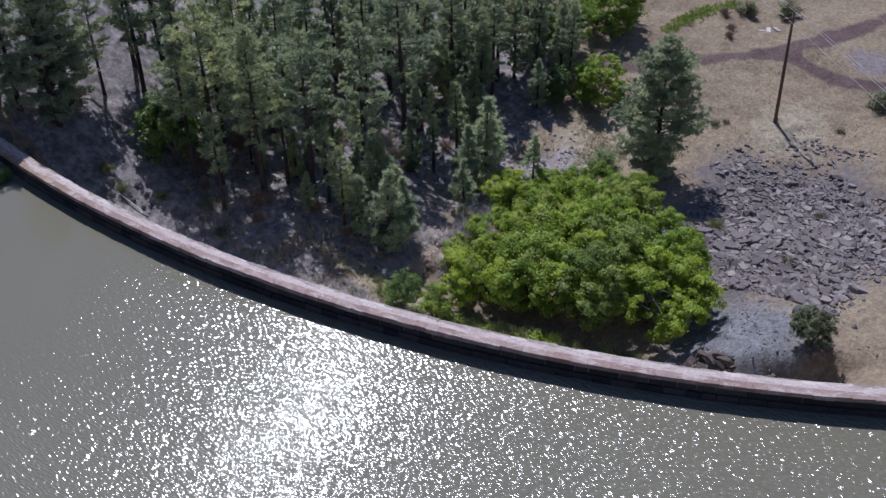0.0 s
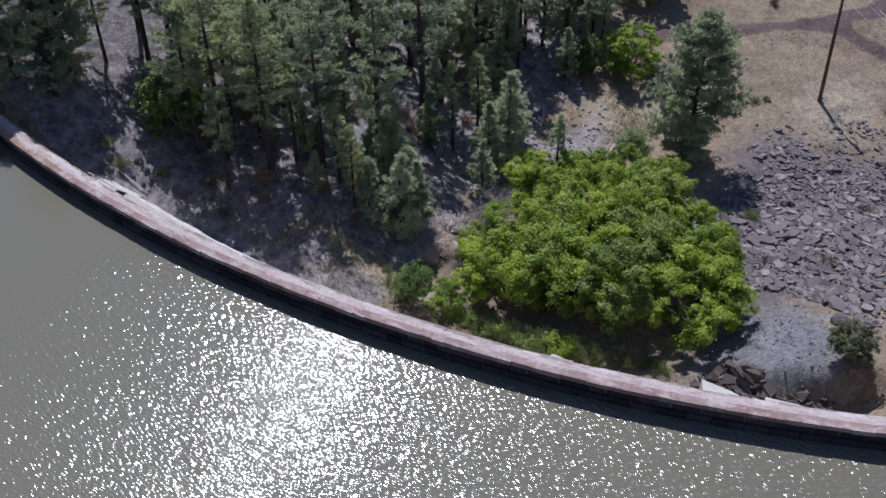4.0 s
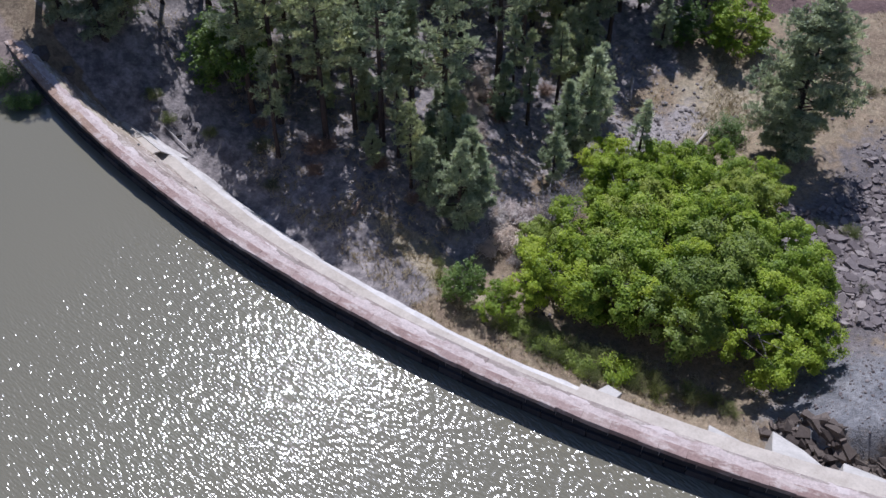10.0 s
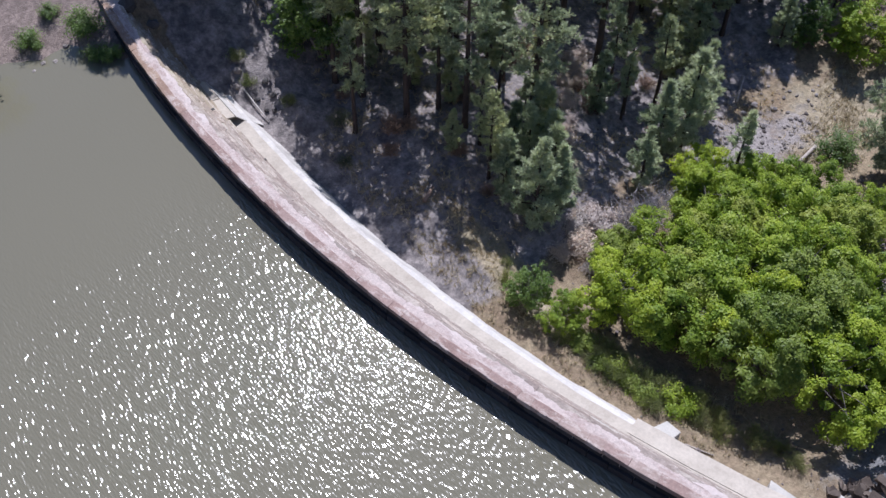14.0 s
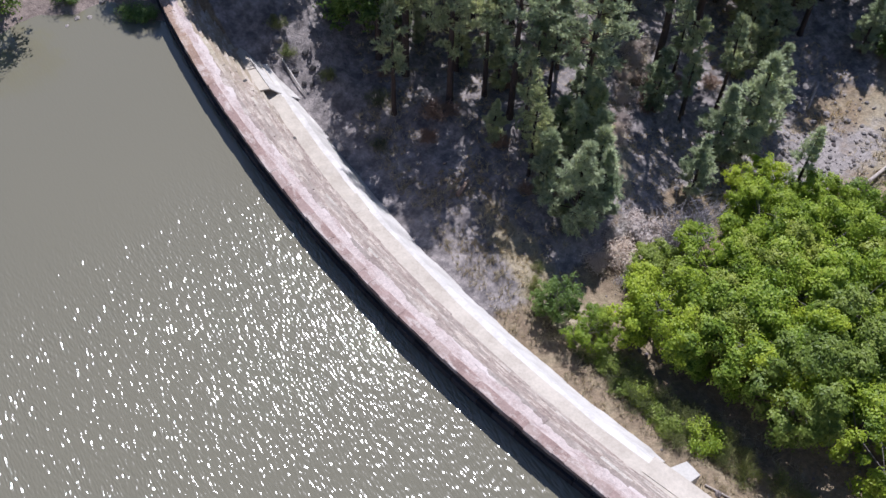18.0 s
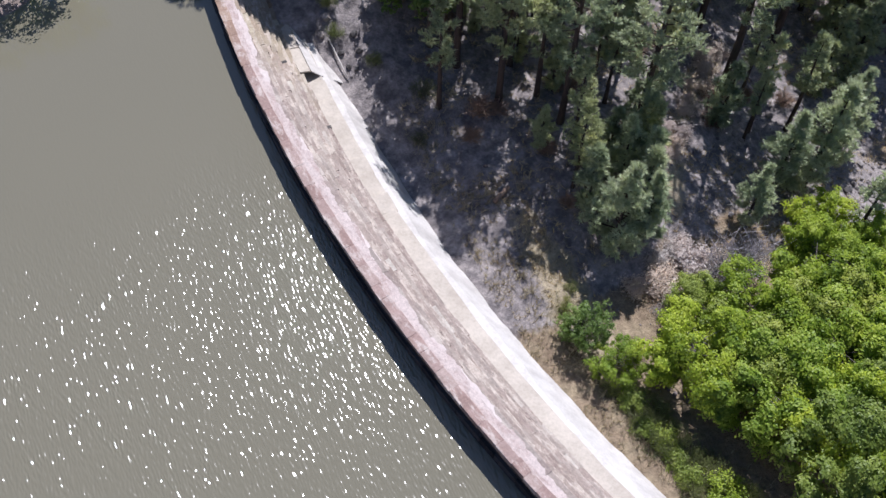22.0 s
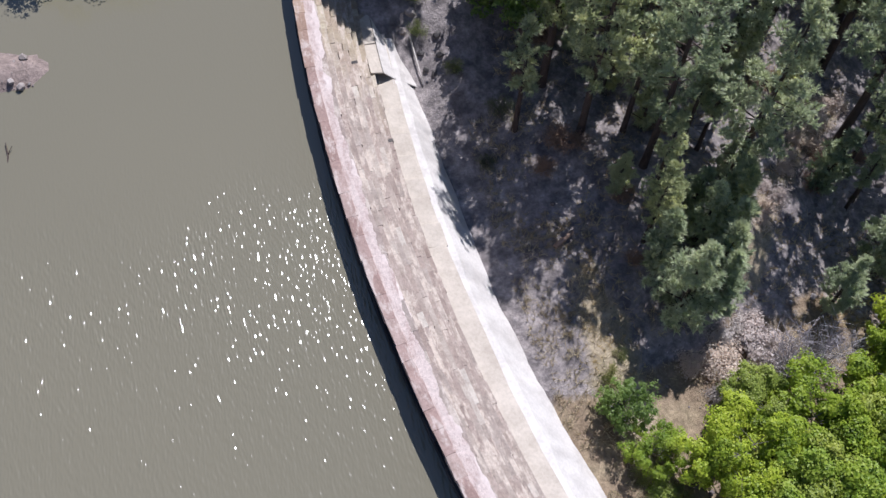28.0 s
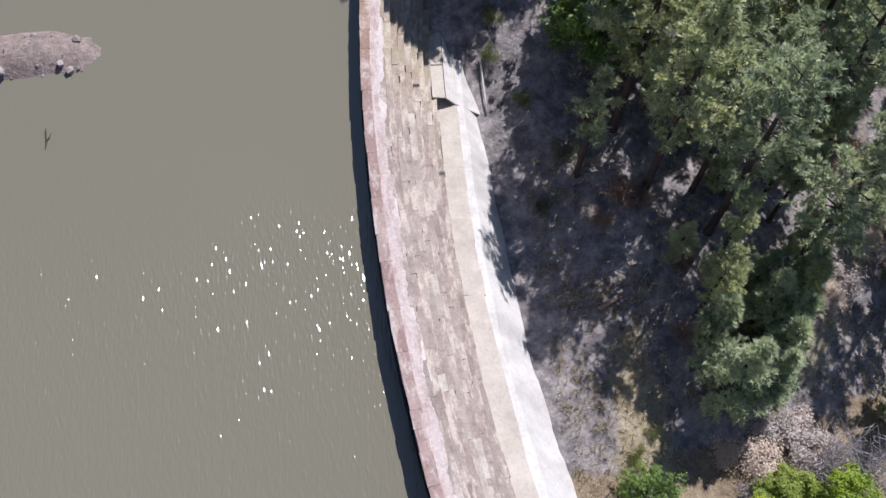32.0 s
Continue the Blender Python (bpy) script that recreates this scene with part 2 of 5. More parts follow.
def make_water():
    """Cloudy water: its body scatters light evenly, its rippled skin mirrors sun and sky."""
    m, nt, bsdf = material("murky_water", 0.9, 0.0)
    big = noise_out(nt, 0.05, 2.0)
    col = mix(nt, big, (0.162, 0.150, 0.106), (0.186, 0.171, 0.121))
    nt.links.new(col, bsdf.inputs["Base Color"])
    bsdf.inputs["Coat Weight"].default_value = 1.0
    bsdf.inputs["Coat IOR"].default_value = 1.56
    v = position(nt)
    mp = nt.nodes.new("ShaderNodeMapping")
    mp.inputs["Rotation"].default_value = (0, 0, radians(-8))
    mp.inputs["Scale"].default_value = (2.85, 0.92, 1.0)
    nt.links.new(v, mp.inputs["Vector"])
    w1 = noise_out(nt, 1.6, 1.0, 0.45, mp.outputs[0])
    w2 = noise_out(nt, 3.6, 0.0, 0.5, mp.outputs[0])
    # the breeze ruffles the middle of the pool; the sheltered north end and the far shore lie calm
    xyz = nt.nodes.new("ShaderNodeSeparateXYZ")
    nt.links.new(v, xyz.inputs[0])
    span = node(nt, "ShaderNodeMapRange")
    span.inputs["From Min"].default_value, span.inputs["From Max"].default_value = -20, 30
    nt.links.new(xyz.outputs[1], span.inputs["Value"])
    wind = ramp(nt, mix(nt, 0.10, span.outputs[0], noise_out(nt, 0.3, 3.0)), [(0.12, grey(1.70)), (0.34, grey(1.02)), (0.48, grey(0.40)), (0.60, grey(0.43)), (0.70, grey(0.46)), (0.79, grey(0.45)), (0.86, grey(0.07))])
    # fine ripples where it blows: a broader sheen
    nt.links.new(ramp(nt, span.outputs[0], [(0.20, grey(0.170)), (0.58, grey(0.080))]), bsdf.inputs["Coat Roughness"])
    off = node(nt, "ShaderNodeMapRange")
    off.inputs["From Min"].default_value, off.inputs["From Max"].default_value = -8, -22
    off.inputs["To Min"].default_value, off.inputs["To Max"].default_value = 1.0, 1.2
    nt.links.new(xyz.outputs[0], off.inputs["Value"])
    wind = mix(nt, 1.0, wind, off.outputs[0], "MULTIPLY")
    h = mix(nt, 1.0, mix(nt, 0.46, w1, w2), wind, "MULTIPLY")
    n = node(nt, "ShaderNodeBump", Strength=1.0, Distance=0.158)
    nt.links.new(h, n.inputs["Height"])
    nt.links.new(n.outputs[0], bsdf.inputs["Coat Normal"])
    low = node(nt, "ShaderNodeBump", Strength=1.0, Distance=0.04)
    nt.links.new(h, low.inputs["Height"])
    nt.links.new(low.outputs[0], bsdf.inputs["Normal"])
    return m


def make_ground():
    m, nt, bsdf = material("dry_ground", 0.95, 0.15)
    at = lambda name: node_attr(nt, name)
    n_big, n_mid, n_fine = noise_out(nt, 0.22, 4.0), noise_out(nt, 1.1, 5.0, 0.65), noise_out(nt, 6.0, 6.0, 0.7)
    soil = mix(nt, ramp(nt, n_big, [(0.35, BLACK), (0.65, WHITE)]), (0.275, 0.205, 0.142), (0.33, 0.258, 0.176))
    soil = mix(nt, ramp(nt, n_mid, [(0.42, BLACK), (0.72, grey(0.8))]), soil, (0.39, 0.322, 0.212))
    litter = mix(nt, ramp(nt, n_mid, [(0.4, BLACK), (0.62, WHITE)]), (0.205, 0.184, 0.182), (0.44, 0.392, 0.372))
    grass = mix(nt, ramp(nt, n_mid, [(0.4, BLACK), (0.62, WHITE)]), (0.46, 0.385, 0.275), (0.36, 0.305, 0.205))
    gravel = mix(nt, ramp(nt, n_mid, [(0.4, BLACK), (0.65, WHITE)]), (0.20, 0.20, 0.208), (0.285, 0.28, 0.28))
    stream = mix(nt, n_mid, (0.30, 0.265, 0.255), (0.41, 0.37, 0.35))
    slate = mix(nt, n_mid, (0.15, 0.132, 0.13), (0.235, 0.208, 0.20))
    verge = mix(nt, n_mid, (0.11, 0.13, 0.04), (0.22, 0.21, 0.08))
    yard = mix(nt, n_mid, (0.24, 0.20, 0.195), (0.33, 0.285, 0.275))
    road = mix(nt, n_mid, (0.125, 0.082, 0.078), (0.20, 0.14, 0.128))
    bank = mix(nt, n_mid, (0.37, 0.295, 0.26), (0.27, 0.215, 0.19))
    col = soil
    for name, c in (("litter", litter), ("grass", grass), ("gravel", gravel), ("stream", stream), ("slate", slate), ("verge", verge), ("yard", yard), ("road", road), ("bank", bank)):
        edge = mix(nt, 0.5, at(name), n_mid)
        col = mix(nt, ramp(nt, edge, [(0.46, BLACK), (0.60, WHITE)]), col, c)
    n_clod = noise_out(nt, 2.6, 4.0, 0.7)
    col = mix(nt, 0.8, col, ramp(nt, n_clod, [(0.35, grey(0.54)), (0.65, grey(1.06))]), "MULTIPLY")
    col = mix(nt, 0.55, col, ramp(nt, n_fine, [(0.3, grey(0.5)), (0.65, grey(1.1))]), "MULTIPLY")
    nt.links.new(col, bsdf.inputs["Base Color"])
    bump(nt, bsdf, mix(nt, 0.5, n_clod, n_fine), 1.0, 0.14)
    return m


def node_attr(nt, name):
    n = nt.nodes.new("ShaderNodeAttribute")
    n.attribute_name = name
    return n.outputs["Fac"]


def make_concrete(name, light, dark, streak=(1.0, 1.0, 0.25)):
    m, nt, bsdf = material(name, 0.85, 0.25)
    a = noise_out(nt, 0.9, 5.0, 0.6, stretch=streak)
    b = noise_out(nt, 7.0, 6.0, 0.7)
    col = mix(nt, ramp(nt, a, [(0.38, BLACK), (0.66, WHITE)]), light, dark)
    col = mix(nt, 0.5, col, ramp(nt, b, [(0.3, grey(0.65)), (0.6, grey(1.0))]), "MULTIPLY")
    nt.links.new(col, bsdf.inputs["Base Color"])
    bump(nt, bsdf, b, 0.4, 0.02)
    return m


def make_patchy(name, under, over):
    """Worn mortar: pale patches drawn out along the arc over pinkish stone."""
    m, nt, bsdf = material(name, 0.9, 0.2)
    arc = arc_coords(nt)
    a = noise_out(nt, 1.6, 6.0, 0.72, arc, (0.45, 1.3, 1.0))
    b = noise_out(nt, 9.0, 6.0, 0.75)
    col = mix(nt, ramp(nt, a, [(0.40, BLACK), (0.54, WHITE)]), under, over)
    col = mix(nt, 0.75, col, ramp(nt, b, [(0.3, grey(0.55)), (0.62, grey(1.0))]), "MULTIPLY")
    nt.links.new(col, bsdf.inputs["Base Color"])
    bump(nt, bsdf, b, 0.8, 0.03)
    return m


def make_plain(name, c1, c2, scale=6.0, rough=0.85, stretch=None):
    m, nt, bsdf = material(name, rough, 0.2)
    n = noise_out(nt, scale, 5.0, 0.65, stretch=stretch)
    nt.links.new(mix(nt, ramp(nt, n, [(0.3, BLACK), (0.7, WHITE)]), c1, c2), bsdf.inputs["Base Color"])
    bump(nt, bsdf, n, 0.5, 0.02)
    return m


M_WATER = make_water()
M_GROUND = make_ground()
STONE_STOPS = [(0.0, (0.392, 0.322, 0.285)), (0.3, (0.428, 0.354, 0.310)), (0.55, (0.419, 0.364, 0.323)), (0.84, (0.456, 0.390, 0.339)), (0.93, (0.519, 0.462, 0.405)), (1.0, (0.638, 0.592, 0.527))]
COPING_STOPS = [(0.0, (0.368, 0.255, 0.221)), (0.35, (0.419, 0.298, 0.261)), (0.7, (0.452, 0.333, 0.296)), (1.0, (0.502, 0.392, 0.344))]
M_STONE = rocky("step_masonry", STONE_STOPS, smear=(0.62, 0.54, 0.465))
M_STONE_FAR = rocky("step_masonry_joined", STONE_STOPS, by_object=False, smear=(0.62, 0.54, 0.465))
M_COPING = rocky("pink_coping", COPING_STOPS, smear=(0.62, 0.53, 0.475))
# wet stone, its tones lowered further to carry the shade on the water side
M_FACE = rocky("shade_dark_wet_masonry", [(0.0, (0.045, 0.043, 0.046)), (0.6, (0.07, 0.066, 0.068)), (1.0, (0.11, 0.10, 0.098))], by_object=False)
M_CORE = make_plain("mortar_core", (0.40, 0.345, 0.31), (0.52, 0.46, 0.415), 4.0)
M_CONCRETE = make_concrete("white_concrete", (0.63, 0.60, 0.565), (0.49, 0.46, 0.43))
M_LEDGE = make_concrete("beige_concrete", (0.53, 0.475, 0.405), (0.43, 0.38, 0.32), (1, 1, 1))
M_PANEL = make_concrete("grey_white_concrete", (0.52, 0.49, 0.445), (0.41, 0.385, 0.35), (1, 1, 0.5))
M_LUMP = make_concrete("white_mortar", (0.64, 0.565, 0.525), (0.54, 0.45, 0.415), (1, 1, 1))
M_MORTAR = make_patchy("pale_mortar", (0.45, 0.35, 0.315), (0.58, 0.49, 0.45))
TALUS_STOPS = [(0.0, (0.174, 0.146, 0.144)), (0.5, (0.252, 0.216, 0.208)), (0.85, (0.325, 0.283, 0.265)), (1.0, (0.414, 0.362, 0.331))]
M_TALUS = rocky("slate_talus", TALUS_STOPS)
M_TALUS_FAR = rocky("slate_talus_joined", TALUS_STOPS, by_object=False)
M_STREAM = rocky("grey_stream_stones", [(0.0, (0.24, 0.215, 0.205)), (1.0, (0.42, 0.385, 0.37))], by_object=False)
M_BOULDER = rocky("brown_boulder", [(0.0, (0.09, 0.072, 0.062)), (1.0, (0.19, 0.155, 0.132))])
M_DARKROCK = rocky("dark_basalt", [(0.0, (0.09, 0.085, 0.085)), (1.0, (0.17, 0.16, 0.155))])
M_PEBBLE = rocky("pale_pebbles", [(0.0, (0.34, 0.30, 0.275)), (1.0, (0.52, 0.47, 0.44))])
M_TOE = leafy("yellow_green_grass_leaves", [(0.2, (0.17, 0.21, 0.07)), (0.6, (0.30, 0.33, 0.13)), (0.9, (0.46, 0.46, 0.23))], 0.4, 0.9)
M_BARK = make_plain("pine_bark", (0.045, 0.035, 0.032), (0.095, 0.07, 0.058), 7.0, stretch=(1, 1, 0.25))
M_GREYBARK = make_plain("grey_bark", (0.12, 0.108, 0.10), (0.21, 0.19, 0.18), 9.0)
M_NEEDLE = leafy("pine_needles", [(0.2, (0.27, 0.32, 0.20)), (0.5, (0.46, 0.52, 0.31)), (0.8, (0.64, 0.67, 0.39))], 0.30, 0.6)
M_NEEDLE_YOUNG = leafy("young_pine_needles", [(0.2, (0.36, 0.42, 0.26)), (0.5, (0.54, 0.60, 0.37)), (0.8, (0.66, 0.70, 0.43))], 0.36, 0.5)
M_LEAF = leafy("bright_leaves", [(0.15, (0.149, 0.232, 0.030)), (0.5, (0.322, 0.425, 0.038)), (0.85, (0.472, 0.556, 0.073))], 0.44, 0.75, 0.3)
M_LEAF_MID = leafy("mid_green_leaves", [(0.15, (0.150, 0.217, 0.039)), (0.5, (0.275, 0.349, 0.064)), (0.85, (0.407, 0.466, 0.107))], 0.42, 0.8, 0.3)
M_LEAF_FRESH = leafy("fresh_leaves", [(0.15, (0.127, 0.217, 0.033)), (0.5, (0.262, 0.371, 0.043)), (0.85, (0.404, 0.503, 0.079))], 0.44, 0.75, 0.3)
M_PINKBRUSH = leafy("pink_dry_brush", [(0.2, (0.52, 0.44, 0.40)), (0.6, (0.62, 0.54, 0.50)), (0.9, (0.72, 0.65, 0.61))], 0.4, 0.8)
M_LEAF_DARK = leafy("deep_green_leaves", [(0.2, (0.09, 0.155, 0.04)), (0.5, (0.16, 0.255, 0.06)), (0.85, (0.26, 0.36, 0.10))], 0.5, 0.6)
M_SAGE = leafy("grey_green_leaves", [(0.2, (0.11, 0.13, 0.065)), (0.6, (0.19, 0.20, 0.105)), (0.9, (0.27, 0.265, 0.15))], 0.25, 0.9)
M_JUNIPER = leafy("juniper_scales", [(0.2, (0.09, 0.105, 0.042)), (0.6, (0.165, 0.175, 0.07)), (0.9, (0.24, 0.24, 0.10))], 0.3, 1.2)
M_DRYGRASS = leafy("dry_grass", [(0.2, (0.36, 0.29, 0.185)), (0.6, (0.50, 0.42, 0.275)), (0.9, (0.62, 0.54, 0.38))], 0.3, 1.2)
M_TWIG = make_plain("bare_twigs", (0.34, 0.315, 0.33), (0.48, 0.45, 0.46), 12.0)
M_BROWNTWIG = make_plain("brown_brush", (0.22, 0.145, 0.105), (0.36, 0.26, 0.20), 8.0)
M_PALEWOOD = make_plain("bleached_wood", (0.50, 0.46, 0.42), (0.66, 0.62, 0.58), 5.0)
M_WOOD = make_plain("weathered_wood", (0.30, 0.255, 0.22), (0.48, 0.43, 0.39), 5.0, stretch=(1, 1, 1))
M_POLE = make_plain("brown_pole_wood", (0.115, 0.07, 0.052), (0.19, 0.125, 0.095), 6.0)
M_METAL = make_plain("grey_metal", (0.30, 0.30, 0.31), (0.40, 0.40, 0.41), 4.0, 0.45)
M_WIRE = make_plain("aluminium_wire", (0.52, 0.52, 0.53), (0.62, 0.62, 0.63), 2.0, 0.35)


# ---- building helpers ----
def mesh_from(name, verts, faces, mat, smooth_shade=False):
    me = bpy.data.meshes.new(name)
    me.from_pydata(verts if isinstance(verts, list) else verts.tolist(), [], faces if isinstance(faces, list) else faces.tolist())
    me.materials.append(mat)
    if smooth_shade:
        me.polygons.foreach_set("use_smooth", [True] * len(me.polygons))
    me.update()
    return me


def put_part(name, me, parent, label=""):
    ob = new(name, me)
    ob.parent = parent
    return tagged(ob, label)


def part(name, bm, mat, parent, label=""):
    me = bpy.data.meshes.new(name)
    bm.to_mesh(me)
    bm.free()
    me.materials.append(mat)
    return put_part(name, me, parent, label)


def tube(points, radii, sides=6, caps=True):
    """Vertices and faces of a tapered tube along points."""
    verts, faces = [], []
    pts = [Vector(p) for p in points]
    for i, p in enumerate(pts):
        d = (pts[min(i + 1, len(pts) - 1)] - pts[max(i - 1, 0)]).normalized()
        a = d.orthogonal().normalized() if abs(d.z) < 0.9 else Vector((1, 0, 0)).cross(d).normalized()
        b = d.cross(a)
        for k in range(sides):
            t = 2 * math.pi * k / sides
            verts.append(tuple(p + radii[i] * (math.cos(t) * a + math.sin(t) * b)))
    for i in range(len(pts) - 1):
        for k in range(sides):
            q = (k + 1) % sides
            faces.append((i * sides + k, i * sides + q, (i + 1) * sides + q, (i + 1) * sides + k))
    if caps:
        faces.append(tuple(reversed(range(sides))))
        faces.append(tuple(range((len(pts) - 1) * sides, len(pts) * sides)))
    return verts, faces


def join(chunks):
    """One vertex and face list from many."""
    verts, faces, n = [], [], 0
    for v, f in chunks:
        verts += list(v)
        faces += [tuple(i + n for i in face) for face in f]
        n += len(v)
    return verts, faces


def rock_mesh(name, seed, mat, flat=0.6, cuts=1, jag=0.22):
    """An angular rock about one metre across."""
    rnd = random.Random(seed)
    bm = bmesh.new()
    bmesh.ops.create_icosphere(bm, subdivisions=cuts, radius=0.5)
    for v in bm.verts:
        k = 1 + rnd.uniform(-jag, jag)
        v.co = Vector((v.co.x * k, v.co.y * k * 0.8, max(v.co.z * k * flat, -0.3 * flat)))
    me = bpy.data.meshes.new(name)
    bm.to_mesh(me)
    bm.free()
    me.materials.append(mat)
    return me


def broken_mesh(name, seed, mat):
    """A split block of rock with flat faces, about one metre across."""
    rnd = random.Random(seed)
    bm = bmesh.new()
    for k in range(13):
        bm.verts.new((rnd.choice((-1, 1)) * rnd.uniform(0.22, 0.52), rnd.choice((-1, 1)) * rnd.uniform(0.18, 0.42), rnd.choice((-1, 1)) * rnd.uniform(0.15, 0.36)))
    hull = bmesh.ops.convex_hull(bm, input=list(bm.verts))
    bmesh.ops.delete(bm, geom=list({v for v in hull["geom_interior"] + hull["geom_unused"] if isinstance(v, bmesh.types.BMVert)}), context="VERTS")
    bmesh.ops.recalc_face_normals(bm, faces=bm.faces)
    me = bpy.data.meshes.new(name)
    bm.to_mesh(me)
    bm.free()
    me.materials.append(mat)
    return me


def slab_mesh(name, seed, mat, flat=0.3):
    """A broken flat slab of slate about one metre across: an irregular many-sided plate."""
    rnd = random.Random(seed)
    n = rnd.choice((5, 6, 7))
    verts, faces = [], []
    tilt_x, tilt_y = rnd.uniform(-0.2, 0.2), rnd.uniform(-0.2, 0.2)
    rad = [rnd.uniform(0.34, 0.58) for _ in range(n)]
    for lev, k in ((0.0, 1.05), (0.75, 1.0), (1.0, 0.86)):
        for i in range(n):
            t = 2 * math.pi * (i + 0.3 * rnd.random()) / n
            x, y = rad[i] * k * math.cos(t), rad[i] * k * 0.75 * math.sin(t)
            verts.append((x, y, flat * (lev - 0.35) + tilt_x * x + tilt_y * y))
    for lev in range(2):
        for i in range(n):
            j = (i + 1) % n
            faces.append((lev * n + i, lev * n + j, lev * n + n + j, lev * n + n + i))
    faces.append(tuple(range(2 * n, 3 * n)))
    faces.append(tuple(reversed(range(n))))
    return mesh_from(name, verts, faces, mat)


def blades(centres, normals, length, width, count, spread, rng, droop=0.0, up=(0.0, 0.0, 0.8)):
    """Many thin triangles round each centre, pointing along its normal with some spread."""
    n = len(centres)
    c = np.repeat(centres, count, 0)
    d = np.repeat(normals, count, 0) + rng.normal(0, spread, (n * count, 3))
    d[:, 2] -= droop
    d /= np.linalg.norm(d, axis=1, keepdims=True) + 1e-9
    side = np.cross(d, rng.normal(0, 0.55, (n * count, 3)) + up)
    side /= np.linalg.norm(side, axis=1, keepdims=True) + 1e-9
    L = length * rng.uniform(0.6, 1.25, (n * count, 1))
    w = width * rng.uniform(0.7, 1.3, (n * count, 1))
    a, b, tip = c - side * w, c + side * w, c + d * L
    verts = np.stack([a, b, tip], 1).reshape(-1, 3)
    faces = np.arange(3 * n * count).reshape(-1, 3)
    return verts, faces


def leaves(centres, outward, size, rng):
    """Leaf quads, folded a little, lying roughly across the outward way."""
    n = len(centres)
    nrm = outward + rng.normal(0, 0.5, (n, 3)) + np.array([0.1, 0.1, 0.75])
    nrm /= np.linalg.norm(nrm, axis=1, keepdims=True) + 1e-9
    a = np.cross(nrm, rng.normal(0, 1, (n, 3)))
    a /= np.linalg.norm(a, axis=1, keepdims=True) + 1e-9
    b = np.cross(nrm, a)
    s = size * rng.uniform(0.6, 1.35, (n, 1))
    p0, p1 = centres - a * s, centres + a * s
    q0, q1 = centres - b * s * 0.55 + nrm * s * 0.18, centres + b * s * 0.55 + nrm * s * 0.18
    verts = np.stack([p0, q0, p1, q1], 1).reshape(-1, 3)
    k = np.arange(n)[:, None] * 4
    faces = np.concatenate([k + [0, 1, 2], k + [0, 2, 3]], 1).reshape(-1, 3)
    return verts, faces


def from_arrays(name, verts, faces, mat):
    me = bpy.data.meshes.new(name)
    me.vertices.add(len(verts))
    me.vertices.foreach_set("co", np.asarray(verts, np.float32).ravel())
    me.loops.add(faces.size)
    me.loops.foreach_set("vertex_index", faces.astype(np.int32).ravel())
    me.polygons.add(len(faces))
    me.polygons.foreach_set("loop_start", np.arange(0, faces.size, faces.shape[1], dtype=np.int32))
    me.update(calc_edges=True)
    me.materials.append(mat)
    return me


def polar(r, phi, z):
    return (CX - r * math.cos(phi), CY + r * math.sin(phi), z)


# ---- ground, one sheet to the horizon ----
def track(x, y, points):
    """Distance from a line of points."""
    best = np.full(np.shape(x), 1e9)
    for (ax, ay), (bx, by) in zip(points, points[1:]):
        u = np.clip(((x - ax) * (bx - ax) + (y - ay) * (by - ay)) / ((bx - ax) ** 2 + (by - ay) ** 2), 0, 1)
        best = np.minimum(best, np.hypot(x - ax - u * (bx - ax), y - ay - u * (by - ay)))
    return best


